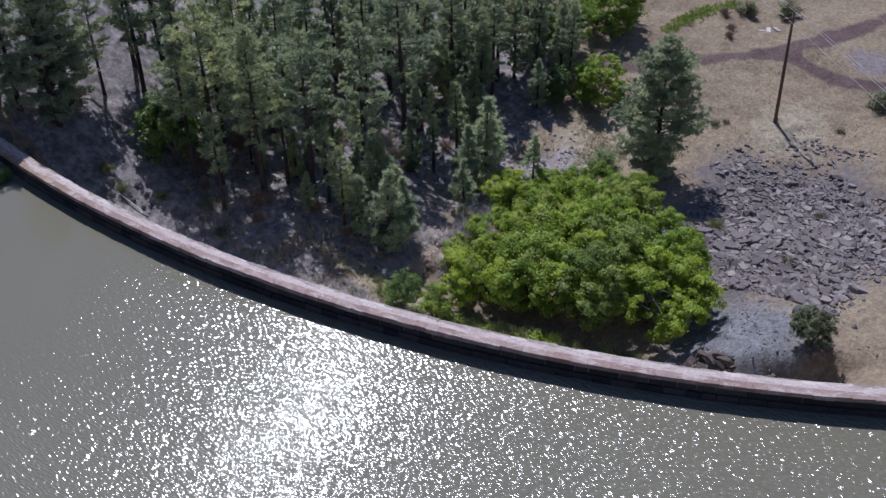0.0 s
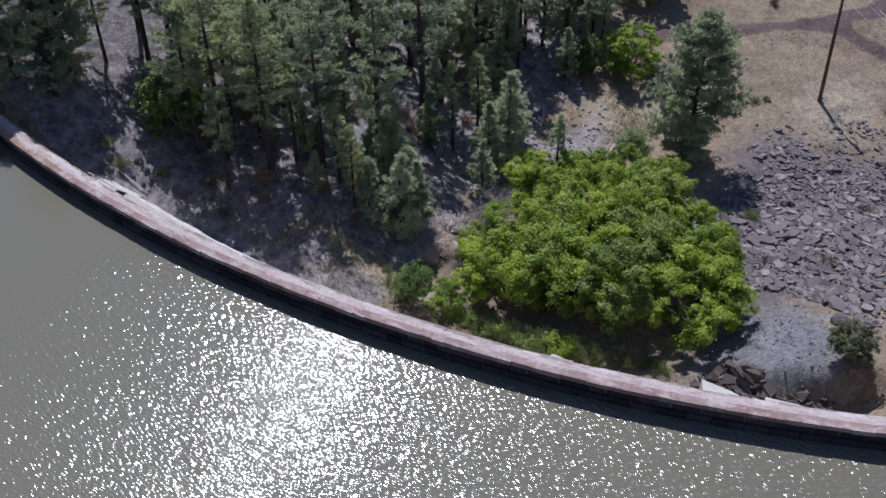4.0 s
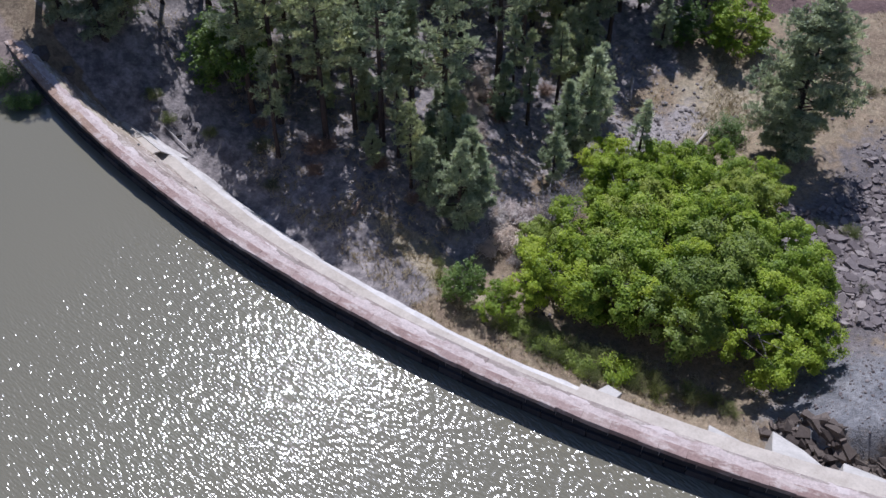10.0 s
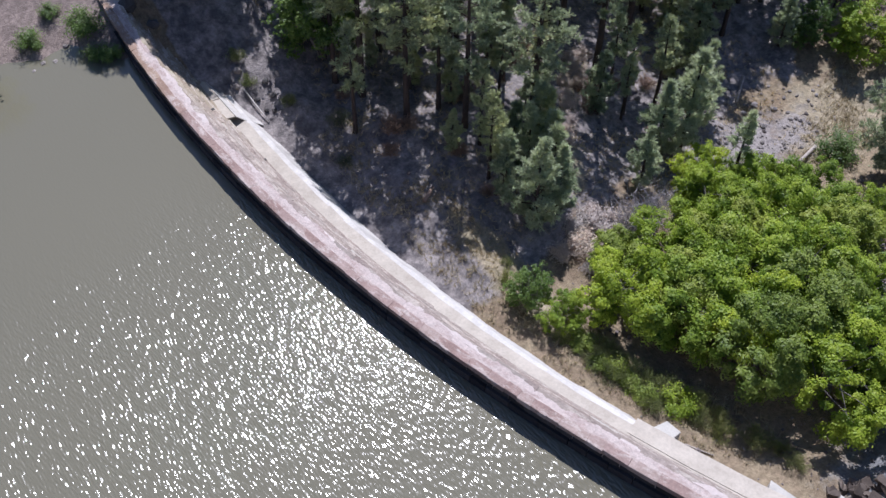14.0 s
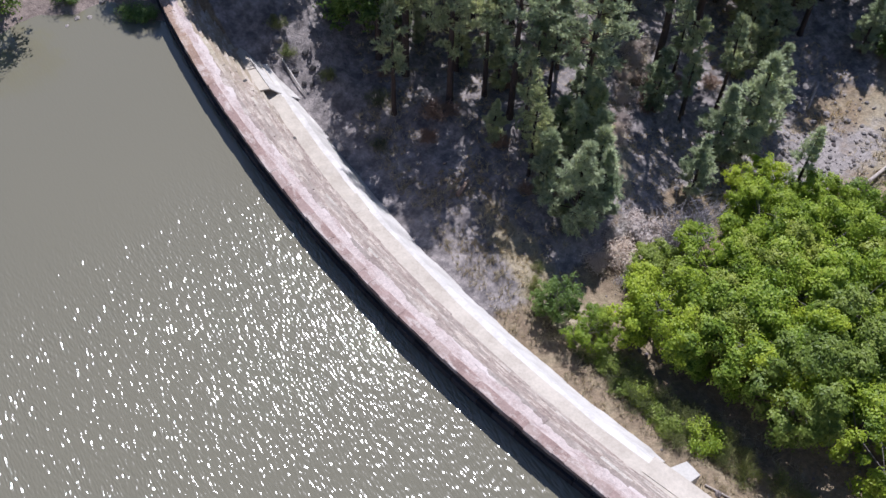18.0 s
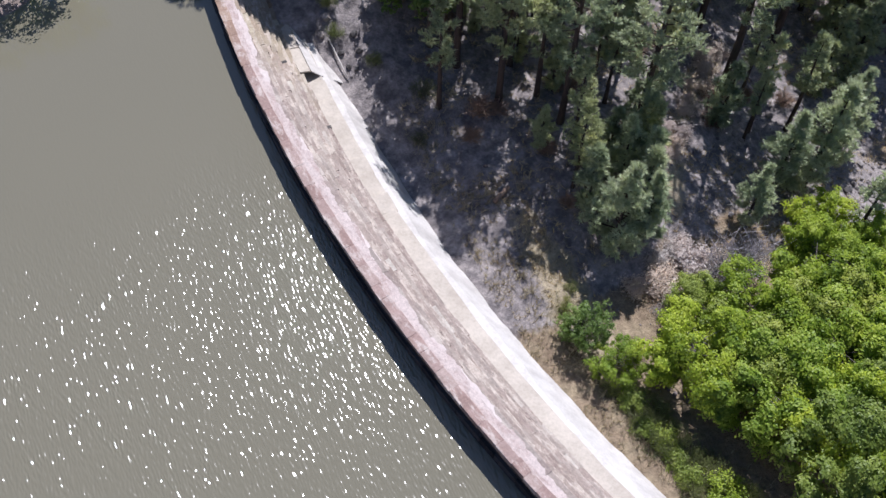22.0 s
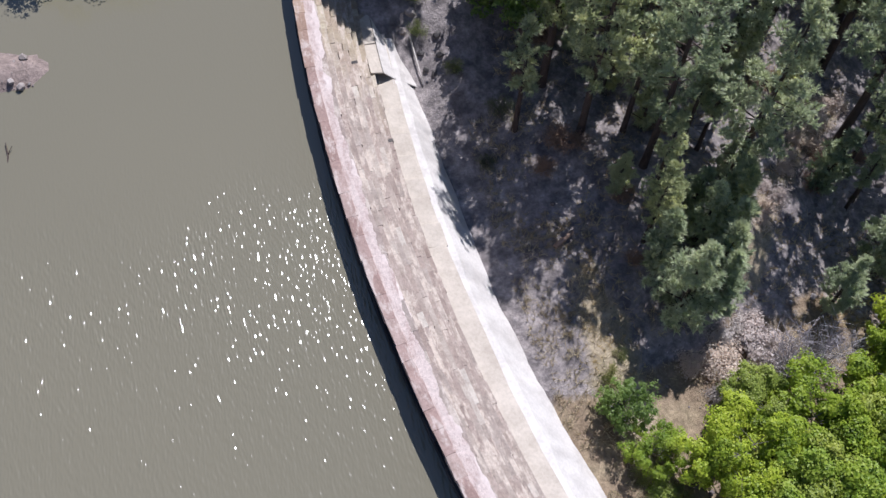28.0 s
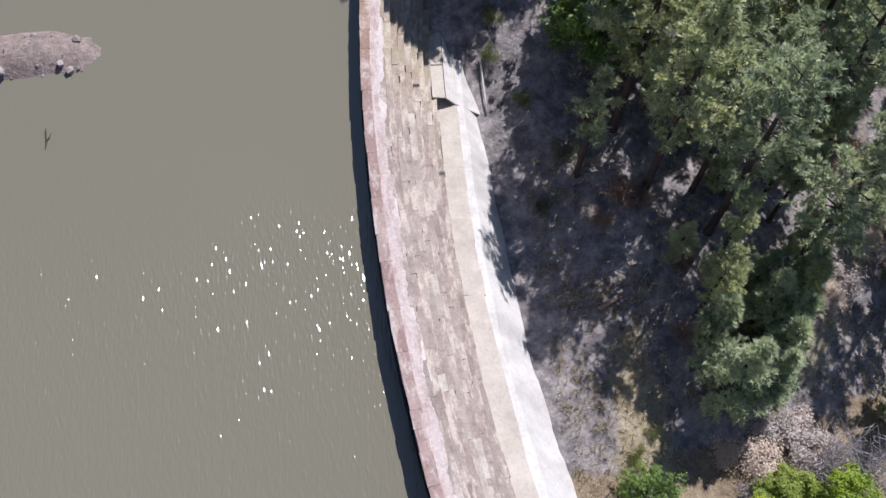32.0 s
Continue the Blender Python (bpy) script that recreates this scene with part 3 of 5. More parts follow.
def build_ground():
    def axis(a, b, step, far):
        mid = np.arange(a, b + 0.01, step)
        grow = np.cumsum(step * 1.22 ** np.arange(1, 42))
        grow = grow[grow < far]
        return np.concatenate([a - grow[::-1], mid, b + grow])
    xs, ys = axis(-16, 62, 0.42, 3500), axis(-24, 56, 0.42, 3500)
    X, Y = np.meshgrid(xs, ys)
    Z = surface_z(X, Y)
    far = np.hypot(X - 10, Y - 15)
    Z = Z * (1 - smooth(300, 600, far)) + smooth(300, 900, far) * (18 + 60 * rough_a(X / 260, Y / 260))
    nx, ny = len(xs), len(ys)
    idx = np.arange(nx * ny).reshape(ny, nx)
    faces = np.stack([idx[:-1, :-1], idx[:-1, 1:], idx[1:, 1:], idx[1:, :-1]], -1).reshape(-1, 4)
    me = from_arrays("ground", np.stack([X, Y, Z], -1).reshape(-1, 3), faces, M_GROUND)
    me.polygons.foreach_set("use_smooth", [True] * len(me.polygons))
    wob = 3.0 * rough_a(X / 5 + 9, Y / 5 + 3) + 1.5 * rough_b(X / 1.5, Y / 1.5)
    r = np.hypot(X - CX, Y - CY)
    masks = {
        "litter": smooth(11.5, 14.5, Y - 0.25 * np.clip(X - 20, 0, 40) + wob) * (1 - smooth(44, 52, X + wob)) * (r < 87),
        "gravel": np.clip(1.25 - np.hypot((X - 11.6) / 6.6, (Y + 9.0) / 6.0) + 0.07 * wob, 0, 1),
        "stream": np.clip(1.25 - np.hypot((X - 25) / 9, (Y - 13.5) / 4.6) + 0.1 * wob, 0, 1),
        "slate": np.clip(1.35 - np.hypot((X - 29) / 16, (Y + 6.5) / 10.5) + 0.12 * wob, 0, 1),
        "grass": np.clip(1.3 - np.hypot((X - 33) / 7.5, (Y - 11) / 4.6) + 0.1 * wob, 0, 1) + np.clip(1.2 - np.hypot((X - 45) / 9, (Y + 3) / 4.5) + 0.12 * wob, 0, 1)
                 + np.clip(1.1 - np.hypot((X - 4.2) / 1.8, (Y - 12) / 9) + 0.2 * wob, 0, 1) + np.clip(1.15 - track(X, Y, ((12.5, 16.0), (14.9, 19.8), (16.8, 21.6), (19.3, 23.8), (22.0, 25.5))) / 1.3 + 0.2 * wob, 0, 1),
        "road": np.clip(1.25 - track(X, Y, ((44, 19), (48, 14.2), (52, 9.3), (57.1, 4.0), (62.1, -0.1), (70.1, -4.5), (95, -16))) / 1.6 + 0.12 * wob, 0, 1) + np.clip(1.2 - track(X, Y, ((58.0, 2.4), (56.9, -1.2), (56.1, -4.7), (56.9, -8.0), (59, -16), (66, -30))) / 1.3 + 0.12 * wob, 0, 1),
        "verge": np.clip(1.2 - track(X, Y, ((57.0, 14.2), (60, 13.4), (63, 12.2), (66, 10.4))) / 1.3 + 0.15 * wob, 0, 1),
        "yard": np.clip(1.2 - np.hypot((X - 61) / 4.5, (Y + 6.0) / 4.0) + 0.12 * wob, 0, 1),
        "bank": smooth(88.5, 90, r),
    }
    for name, value in masks.items():
        at = me.attributes.new(name, "FLOAT", "POINT")
        at.data.foreach_set("value", np.clip(value, 0, 1).astype(np.float32).ravel())
    tagged(new("ground", me), "dry brown valley ground with gravel, needle litter and straw-coloured grass", "ground", kind="structure")


build_ground()


def build_water():
    rs = [R_EDGE - 0.25, 95, 110, 140, 190, 260]
    ph = np.linspace(-0.9, 0.9, 46)
    verts = [polar(r, p, WATER_Z) for r in rs for p in ph]
    n = len(ph)
    faces = [(i * n + j, i * n + j + 1, (i + 1) * n + j + 1, (i + 1) * n + j) for i in range(len(rs) - 1) for j in range(n - 1)]
    me = mesh_from("water", verts, faces, M_WATER)
    tagged(new("water", me), "murky grey-green reservoir water with small wind ripples", "water", kind="structure")


build_water()

# ---- the dam ----
PHI0, PHI1 = -0.66, 0.30
dam = tagged(new("dam"), "curved old stone masonry dam with stepped downstream face", "dam", kind="structure")
N_STEP, STEP_H, TREAD = 9, 0.49, 0.285
R_STEP = R_UP - 1.18            # downstream edge of the highest course
Z_STEP = -0.05


def ring(profile, phis, name, mat, wiggle=None):
    """A solid swept along the arc from a closed profile of (radius, z)."""
    verts, faces, n = [], [], len(profile)
    for p in phis:
        for k, (r, z) in enumerate(profile):
            dr, dz = wiggle(k, p) if wiggle else (0, 0)
            verts.append(polar(r + dr, p, z + dz))
    m = len(phis)
    for i in range(m - 1):
        for k in range(n):
            q = (k + 1) % n
            faces.append((i * n + k, (i + 1) * n + k, (i + 1) * n + q, i * n + q))
    faces.append(tuple(range(n)))
    faces.append(tuple(reversed(range((m - 1) * n, m * n))))
    me = mesh_from(name, verts, faces, mat)
    bm = bmesh.new()
    bm.from_mesh(me)
    bmesh.ops.recalc_face_normals(bm, faces=bm.faces)
    bm.to_mesh(me)
    bm.free()
    return me


def build_dam():
    phis = np.linspace(PHI0, PHI1, 130)
    # core behind the stones, a hand below their faces
    prof = [(R_EDGE - 0.10, -0.20), (R_EDGE - 0.10, -9.0), (R_UP - 6.5, -11.0)]
    prof += [(R_STEP - N_STEP * TREAD + 0.25, Z_STEP - N_STEP * STEP_H - 0.4)]
    for i in reversed(range(N_STEP)):
        prof += [(R_STEP - i * TREAD + 0.10, Z_STEP - (i + 1) * STEP_H - 0.05), (R_STEP - i * TREAD + 0.10, Z_STEP - i * STEP_H - 0.12)]
    prof += [(R_UP - 0.60, -0.16), (R_UP - 0.60, -0.20)]
    put_part("core", ring(prof, phis, "core", M_CORE), dam, "rubble and mortar core of the dam")
    # upstream face in courses, with a shallow ledge half way up
    rng = random.Random(11)
    chunks = []
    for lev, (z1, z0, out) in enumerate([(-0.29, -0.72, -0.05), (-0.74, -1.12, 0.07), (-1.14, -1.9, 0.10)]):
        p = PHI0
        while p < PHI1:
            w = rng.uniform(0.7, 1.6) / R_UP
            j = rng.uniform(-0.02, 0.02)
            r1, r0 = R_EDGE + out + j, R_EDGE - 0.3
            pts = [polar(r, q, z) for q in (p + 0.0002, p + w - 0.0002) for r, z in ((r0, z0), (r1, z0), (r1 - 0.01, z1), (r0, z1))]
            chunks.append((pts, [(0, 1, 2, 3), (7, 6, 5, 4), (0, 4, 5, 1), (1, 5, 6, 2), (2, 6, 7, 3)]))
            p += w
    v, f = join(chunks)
    tagged(put_part("face_masonry", mesh_from("face_masonry", v, f, M_FACE), dam, "wet masonry of the water side, darkened for its shade"), kind="stuff")
    # pale mortar strip behind the coping, ragged towards the steps
    rag = Lattice(21)
    fine = np.linspace(PHI0, PHI1, 1500)

    def ragged(k, p):
        s = p * R_UP
        return ((0.16 * float(rag(s * 0.25, 0.5)) + 0.26 * float(rag(s * 0.9, 7.5)) + 0.20 * float(rag(s * 2.4, 3.5)) + 0.10 * float(rag(s * 8.0, 13.5)) if k in (2, 3) else 0), 0)
    put_part("mortar_strip", ring([(R_EDGE - 0.38, -0.2), (R_EDGE - 0.38, -0.045), (R_UP - 0.99, -0.086), (R_UP - 0.99, -0.3)], fine, "mortar_strip", M_MORTAR, ragged), dam, "pale ragged mortar strip behind the coping")
    # broken white mortar where the strip meets the steps: it dips under the stones in places
    def broken(k, p):
        s = p * R_UP
        dr = 0.12 * float(rag(s * 0.6, 20.5)) + (0.10 * float(rag(s * 3.0, 24.5)) + 0.06 * float(rag(s * 9.0, 27.5)) if k in (2, 3) else 0.20 * float(rag(s * 4.0, 31.5)))
        return dr, 0.085 * float(rag(s * 0.8, 35.5)) + 0.02 * float(rag(s * 4.0, 38.5)) if k in (1, 2) else 0
    put_part("mortar_edge", ring([(R_UP - 0.90, -0.3), (R_UP - 0.88, -0.095), (R_UP - 1.13, -0.115), (R_UP - 1.13, -0.3)], fine, "mortar_edge", M_LUMP, broken), dam, "broken white mortar along the first step")
    # concrete ledge at the foot of the steps, and the white skin below it
    bulge = Lattice(23)
    r_l = R_STEP - (N_STEP - 1) * TREAD
    z_l = Z_STEP - N_STEP * STEP_H - 0.02
    put_part("ledge", ring([(r_l + 0.3, z_l - 0.6), (r_l + 0.3, z_l + 0.04), (r_l - 0.95, z_l - 0.17), (r_l - 0.97, z_l - 0.7)], np.linspace(PHI0, PHI1, 300), "ledge", M_LEDGE,
                           lambda k, p: (0.10 * float(bulge(p * 60, 3.5)), 0.05 * float(bulge(p * 40, 8.5)))), dam, "beige concrete ledge")
    put_part("ledge", ring([(r_l - 0.4, z_l - 0.9), (r_l - 0.4, z_l - 0.05), (r_l - 1.42, z_l - 0.24), (r_l - 1.44, z_l - 0.9)], np.linspace(PHI0, -0.283, 120), "ledge_south", M_LEDGE,
                           lambda k, p: (0.10 * float(bulge(p * 60, 3.5)), 0.05 * float(bulge(p * 40, 8.5)))), dam, "beige concrete ledge")
    put_part("apron", ring([(r_l + 0.2, z_l - 0.9), (r_l - 0.70, z_l - 0.9), (r_l - 0.72, z_l - 0.19), (r_l - 1.30, z_l - 0.38), (r_l - 3.2, z_l - 3.6), (r_l - 3.4, z_l - 6.5), (r_l + 0.2, z_l - 6.5)], np.linspace(-0.285, PHI1, 500), "apron", M_CONCRETE,
                           lambda k, p: (0.22 * float(bulge(p * 45, k + 0.5)) + 0.09 * float(bulge(p * 190, 5.5)), 0.0)), dam, "white sprayed concrete skin")


build_dam()


def stone_block(name, seed, mat):
    """A unit block, 1 long (x), 1 deep (y), 1 high (z), with worn edges."""
    rnd = random.Random(seed)
    bm = bmesh.new()
    bmesh.ops.create_cube(bm, size=1.0)
    bmesh.ops.bevel(bm, geom=list(bm.edges), offset=0.03, segments=1, affect="EDGES")
    for v in bm.verts:
        v.co += Vector((rnd.uniform(-0.015, 0.015), rnd.uniform(-0.05, 0.05), rnd.uniform(-0.03, 0.03)))
        v.co.x = math.copysign(0.5 - (0.5 - abs(v.co.x)) * 0.25, v.co.x)
    me = bpy.data.meshes.new(name)
    bm.to_mesh(me)
    bm.free()
    me.materials.append(mat)
    return me


def lay(me, r_mid, phi, z_mid, length, depth, height, turn=0.0):
    """Matrix of a block laid along the arc."""
    x, y, z = polar(r_mid, phi, z_mid)
    ang = math.atan2(math.cos(phi), math.sin(phi)) + turn
    return Matrix.LocRotScale((x, y, z), Euler((0, 0, ang)), (length, depth, height))


def build_stones():
    rnd = random.Random(5)
    near_meshes = [stone_block("stone", i, M_STONE) for i in range(8)]
    cop_meshes = [stone_block("coping_stone", 40 + i, M_COPING) for i in range(6)]
    unit = [([tuple(v.co) for v in me.vertices], [tuple(p.vertices) for p in me.polygons]) for me in near_meshes]
    p = PHI0
    while p < PHI1:
        w = rnd.uniform(0.6, 1.3)
        ob = put_part("coping_stone", rnd.choice(cop_meshes), dam)
        ob.matrix_world = lay(None, R_EDGE - 0.21 + rnd.gauss(0, 0.010), p + w / 2 / R_UP, -0.14 + rnd.gauss(0, 0.006), w - 0.004, 0.43 + rnd.uniform(-0.03, 0.03), 0.28, rnd.gauss(0, 0.003))
        p += w / R_UP
    chunks, n_near = [], 0
    for i in range(N_STEP):
        r1 = R_STEP - i * TREAD
        p = PHI0 + rnd.uniform(0, 0.01)
        while p < PHI1:
            w = rnd.choice((rnd.uniform(0.5, 1.0), rnd.uniform(0.8, 1.9)))
            mid = p + w / 2 / r1
            j = rnd.gauss(0, 0.013)
            m = lay(None, r1 + 0.30 + j, mid, Z_STEP - (i + 0.5) * STEP_H - (0.06 if i == 0 else 0) + rnd.gauss(0, 0.008), w + 0.03, 0.60, STEP_H + 0.02, rnd.gauss(0, 0.006))
            if -0.02 < mid < 0.05 and n_near < 300:
                ob = put_part("stone", rnd.choice(near_meshes), dam)
                ob.matrix_world = m
                n_near += 1
            else:
                v, f = rnd.choice(unit)
                chunks.append(([tuple(m @ Vector(q)) for q in v], f))
            p += w / r1
    for y, r in ((29.0, 87.72), (25.2, 86.66)):
        ob = put_part("weep_hole", mesh_from("weep_hole", [(x, yy, z) for x in (-0.5, 0.5) for yy in (-0.5, 0.5) for z in (-0.5, 0.5)], [(0, 1, 3, 2), (4, 6, 7, 5), (0, 4, 5, 1), (2, 3, 7, 6), (0, 2, 6, 4), (1, 5, 7, 3)], M_DARKROCK), dam, "small dark drain opening")
        i = math.ceil((R_STEP - r) / TREAD)
        ob.matrix_world = lay(None, R_STEP - i * TREAD + 0.12, math.asin((y - CY) / r), Z_STEP - i * STEP_H - 0.08, 0.17, 0.3, 0.2)
    v, f = join(chunks)
    tagged(put_part("stone_courses", mesh_from("stone_courses", v, f, M_STONE_FAR), dam, "stepped courses of pink and grey stone"), kind="stuff")


# ---- trees ----
LEAN = Matrix.Rotation(radians(4.5), 4, Vector((-0.6, 0.8, 0)))


def make_pine(seed, h, rad, clear, needle, dense=1.0, full=0.55, bare_limbs=True, whorl=1.0, inner=0.42):
    """A pine with its foot at the origin: tapered trunk with limbs, and a crown of needle tufts."""
    rnd, rng = random.Random(seed), np.random.default_rng(seed)
    root = new("pine_tree")
    bend = [(rnd.uniform(-0.02, 0.02) * h * k, rnd.uniform(-0.02, 0.02) * h * k) for k in (0, 0.4, 0.8, 1.0)]
    zs = [-0.2, 0.0, 0.06 * h, 0.3 * h, 0.6 * h, 0.85 * h, 0.99 * h]
    base_r = 0.0125 * h + 0.05
    rr = [base_r * k for k in (1.5, 1.25, 1.0, 0.85, 0.55, 0.25, 0.06)]

    def spine(z):
        k = max(0.0, min(1.0, z / h))
        return (np.interp(k, (0, 0.4, 0.8, 1), [b[0] for b in bend]), np.interp(k, (0, 0.4, 0.8, 1), [b[1] for b in bend]))
    chunks = [tube([(*spine(z), z) for z in zs], rr, 8)]
    tufts, ways = [], []
    z = clear * h
    turn = rnd.random() * 6.28
    gap = (0.7 + h / 40) * whorl
    while z < 0.97 * h:
        k = (z - clear * h) / (h - clear * h)
        reach = rad * (min(1.0, 0.5 + 2.0 * k) if k < 0.25 else ((1 - k) / 0.75) ** full + 0.04)
        for _ in range(rnd.choice((2, 3, 4, 4))):
            turn += 2.4 + rnd.uniform(-0.5, 0.5)
            L = reach * rnd.uniform(0.5, 1.15)
            if rnd.random() < 0.15:
                continue
            up = rnd.uniform(-0.22, 0.15) + 0.5 * k
            d = Vector((math.cos(turn), math.sin(turn), up)).normalized()
            side = Vector((-math.sin(turn), math.cos(turn), 0))
            p0 = Vector((*spine(z), z))
            p1 = p0 + d * L * 0.55 + Vector((0, 0, -0.03 * L))
            p2 = p0 + d * L + Vector((0, 0, 0.12 * L))
            chunks.append(tube([p0, p1, p2], [0.018 + 0.012 * L, 0.012 + 0.006 * L, 0.006], 4, False))
            n_clump = max(3, int(L / 0.26 * dense))
            for s in range(n_clump):
                u = inner + (1.02 - inner) * (s + 0.7 * rnd.random()) / n_clump
                c = p0.lerp(p1, u / 0.55) if u < 0.55 else p1.lerp(p2, (u - 0.55) / 0.45)
                off = side * rnd.uniform(-1, 1) * 0.34 * L * min(1.0, u)
                e = c + off + Vector((0, 0, rnd.uniform(-0.04, 0.14)))
                if off.length > 0.15:
                    chunks.append(tube([c - d * off.length * 0.6, e], [0.011, 0.005], 3, False))
                size = rnd.uniform(0.055, 0.10) * (0.8 + 0.03 * h)
                for _ in range(9):
                    q = Vector((rnd.gauss(0, size), rnd.gauss(0, size), rnd.gauss(0.02, 0.7 * size)))
                    tufts.append(e + q)
                    ways.append(q / size * 0.6 + d * 0.30 + Vector((0, 0, 0.40)))
        z += rnd.uniform(0.34, 0.62) * gap
    for _ in range(30):
        z = h * rnd.uniform(0.955, 1.0)
        tufts.append(Vector((*spine(z), z)) + Vector((rnd.gauss(0, 0.10), rnd.gauss(0, 0.10), 0)))
        ways.append(Vector((rnd.gauss(0, 0.3), rnd.gauss(0, 0.3), 1)))
    if bare_limbs:
        z = 0.2 * h
        while z < clear * h:
            t = rnd.random() * 6.28
            p0 = Vector((*spine(z), z))
            L = rnd.uniform(0.4, 1.3)
            chunks.append(tube([p0, p0 + Vector((math.cos(t) * L, math.sin(t) * L, -0.15 * L))], [0.022, 0.006], 4, False))
            z += rnd.uniform(0.3, 0.8)
    v, f = join(chunks)
    put_part("trunk", mesh_from("trunk", v, f, M_BARK, True), root, "dark brown furrowed bark")
    bv, bf = blades(np.array(tufts), np.array(ways), 0.25, 0.030, 8, 0.5, rng)
    put_part("crown", from_arrays("crown", bv, bf, needle), root, "tufted green needles")
    return root


def make_broadleaf(seed, h, rad, leaf_mat, n_leaf, size=0.10, name="leafy_tree", skirt=0):
    """A spreading broadleaf with its foot at the origin: forked stems, and leaves in uneven clumps."""
    rnd, rng = random.Random(seed), np.random.default_rng(seed)
    root = new(name)
    chunks, blobs = [], []
    for s in range(rnd.choice((3, 4, 5))):
        t = rnd.random() * 6.28
        lean = rnd.uniform(0.1, 0.45) * rad
        mid = Vector((math.cos(t) * lean, math.sin(t) * lean, h * rnd.uniform(0.35, 0.5)))
        chunks.append(tube([(0.08 * math.cos(t), 0.08 * math.sin(t), -0.15), tuple(mid * 0.5), tuple(mid)], [0.035 * h * 0.5, 0.025 * h * 0.5, 0.016 * h * 0.5], 6))
        for _ in range(rnd.choice((7, 8, 9))):
            a = rnd.random() * 6.28
            q = math.sqrt(rnd.random())
            r = rad * (0.15 + 0.75 * q)
            top = h * (0.9 - 0.27 * q * q) * rnd.uniform(0.70, 1.06)
            tip = Vector((math.cos(a) * r, math.sin(a) * r, max(0.22 * h, top - 0.2)))
            chunks.append(tube([tuple(mid), tuple(mid.lerp(tip, 0.6) + Vector((0, 0, 0.1))), tuple(tip)], [0.012 * h * 0.5 + 0.01, 0.016, 0.006], 5, False))
            blobs.append((tip, rnd.uniform(0.10, 0.22) * rad + 0.10))
            if rnd.random() < 0.35:
                continue
            low = Vector((tip.x * 0.82, tip.y * 0.82, tip.z * rnd.uniform(0.4, 0.75)))
            blobs.append((low, rnd.uniform(0.12, 0.19) * rad + 0.10))
    for k in range(skirt):
        a = 2.4 * k
        r = rad * rnd.uniform(0.7, 0.95)
        tip = Vector((math.cos(a) * r, math.sin(a) * r, h * rnd.uniform(0.10, 0.34)))
        chunks.append(tube([(0, 0, 0.1), tuple(tip * 0.6), tuple(tip)], [0.03, 0.02, 0.006], 4, False))
        blobs.append((tip, rnd.uniform(0.16, 0.26) * rad))
    v, f = join(chunks)
    put_part("trunk", mesh_from("trunk", v, f, M_GREYBARK, True), root, "grey forked stems")
    cs, outs = [], []
    sprays = []
    for c, br in blobs:
        for _ in range(rnd.choice((4, 5, 6, 7))):
            d = Vector((rnd.gauss(0, 1), rnd.gauss(0, 1), rnd.gauss(0.35, 0.8))).normalized()
            sprays.append((np.array(c) + np.array(d) * br * rnd.uniform(0.55, 1.25), br * rnd.uniform(0.36, 0.72), np.array(d)))
    per = max(12, n_leaf // len(sprays))
    for c, br, way in sprays:
        d = rng.normal(0, 1, (per, 3)) + 0.45 * way
        d /= np.linalg.norm(d, axis=1, keepdims=True)
        d[:, 2] = np.where(d[:, 2] < -0.3, -d[:, 2], d[:, 2])
        rr = br * rng.uniform(0.35, 1.12, (per, 1)) * (1 + 0.12 * rng.normal(0, 1, (per, 1)) ** 2)
        flat = rng.uniform([0.8, 0.8, 0.5], [1.35, 1.35, 0.95])
        cs.append(c + d * rr * flat)
        outs.append(d + 0.5 * way)
    lv, lf = leaves(np.concatenate(cs), np.concatenate(outs), size, rng)
    lv[:, 2] = np.maximum(lv[:, 2], 0.05)
    put_part("crown", from_arrays("crown", lv, lf, leaf_mat), root, "clumps of small leaves")
    return root


def make_bush(seed, rad, h, mat, count, size, name, thin=False):
    """A low bush: many stems from the foot with blades or leaves on them."""
    rnd, rng = random.Random(seed), np.random.default_rng(seed)
    root = new(name)
    chunks, tips = [], []
    for _ in range(18):
        t, k = rnd.random() * 6.28, math.sqrt(rnd.random())
        tip = (math.cos(t) * rad * k, math.sin(t) * rad * k, h * (1 - 0.5 * k * k) * rnd.uniform(0.7, 1.0))
        mid = (tip[0] * 0.4, tip[1] * 0.4, tip[2] * 0.55)
        chunks.append(tube([(0, 0, -0.05), mid, tip], [0.022, 0.014, 0.004], 4, False))
        tips.append(tip)
    v, f = join(chunks)
    put_part("stem_frame", mesh_from("stem_frame", v, f, M_GREYBARK), root, "thin woody stems")
    base = np.array(tips)[rng.integers(0, len(tips), count)] * rng.uniform(0.45, 1.05, (count, 1)) + rng.normal(0, 0.13 * rad + 0.02, (count, 3))
    base[:, 2] = np.maximum(base[:, 2], 0.04)
    if thin:
        way = base * [0.6, 0.6, 0.2] + [0, 0, 0.7]
        lv, lf = blades(base, way, size * 2.2, size * 0.18, 2, 0.3, rng)
    else:
        lv, lf = leaves(base, base / (np.linalg.norm(base, axis=1, keepdims=True) + 1e-6), size, rng)
    put_part("foliage", from_arrays("foliage", lv, lf, mat), root, "fine foliage")
    return root


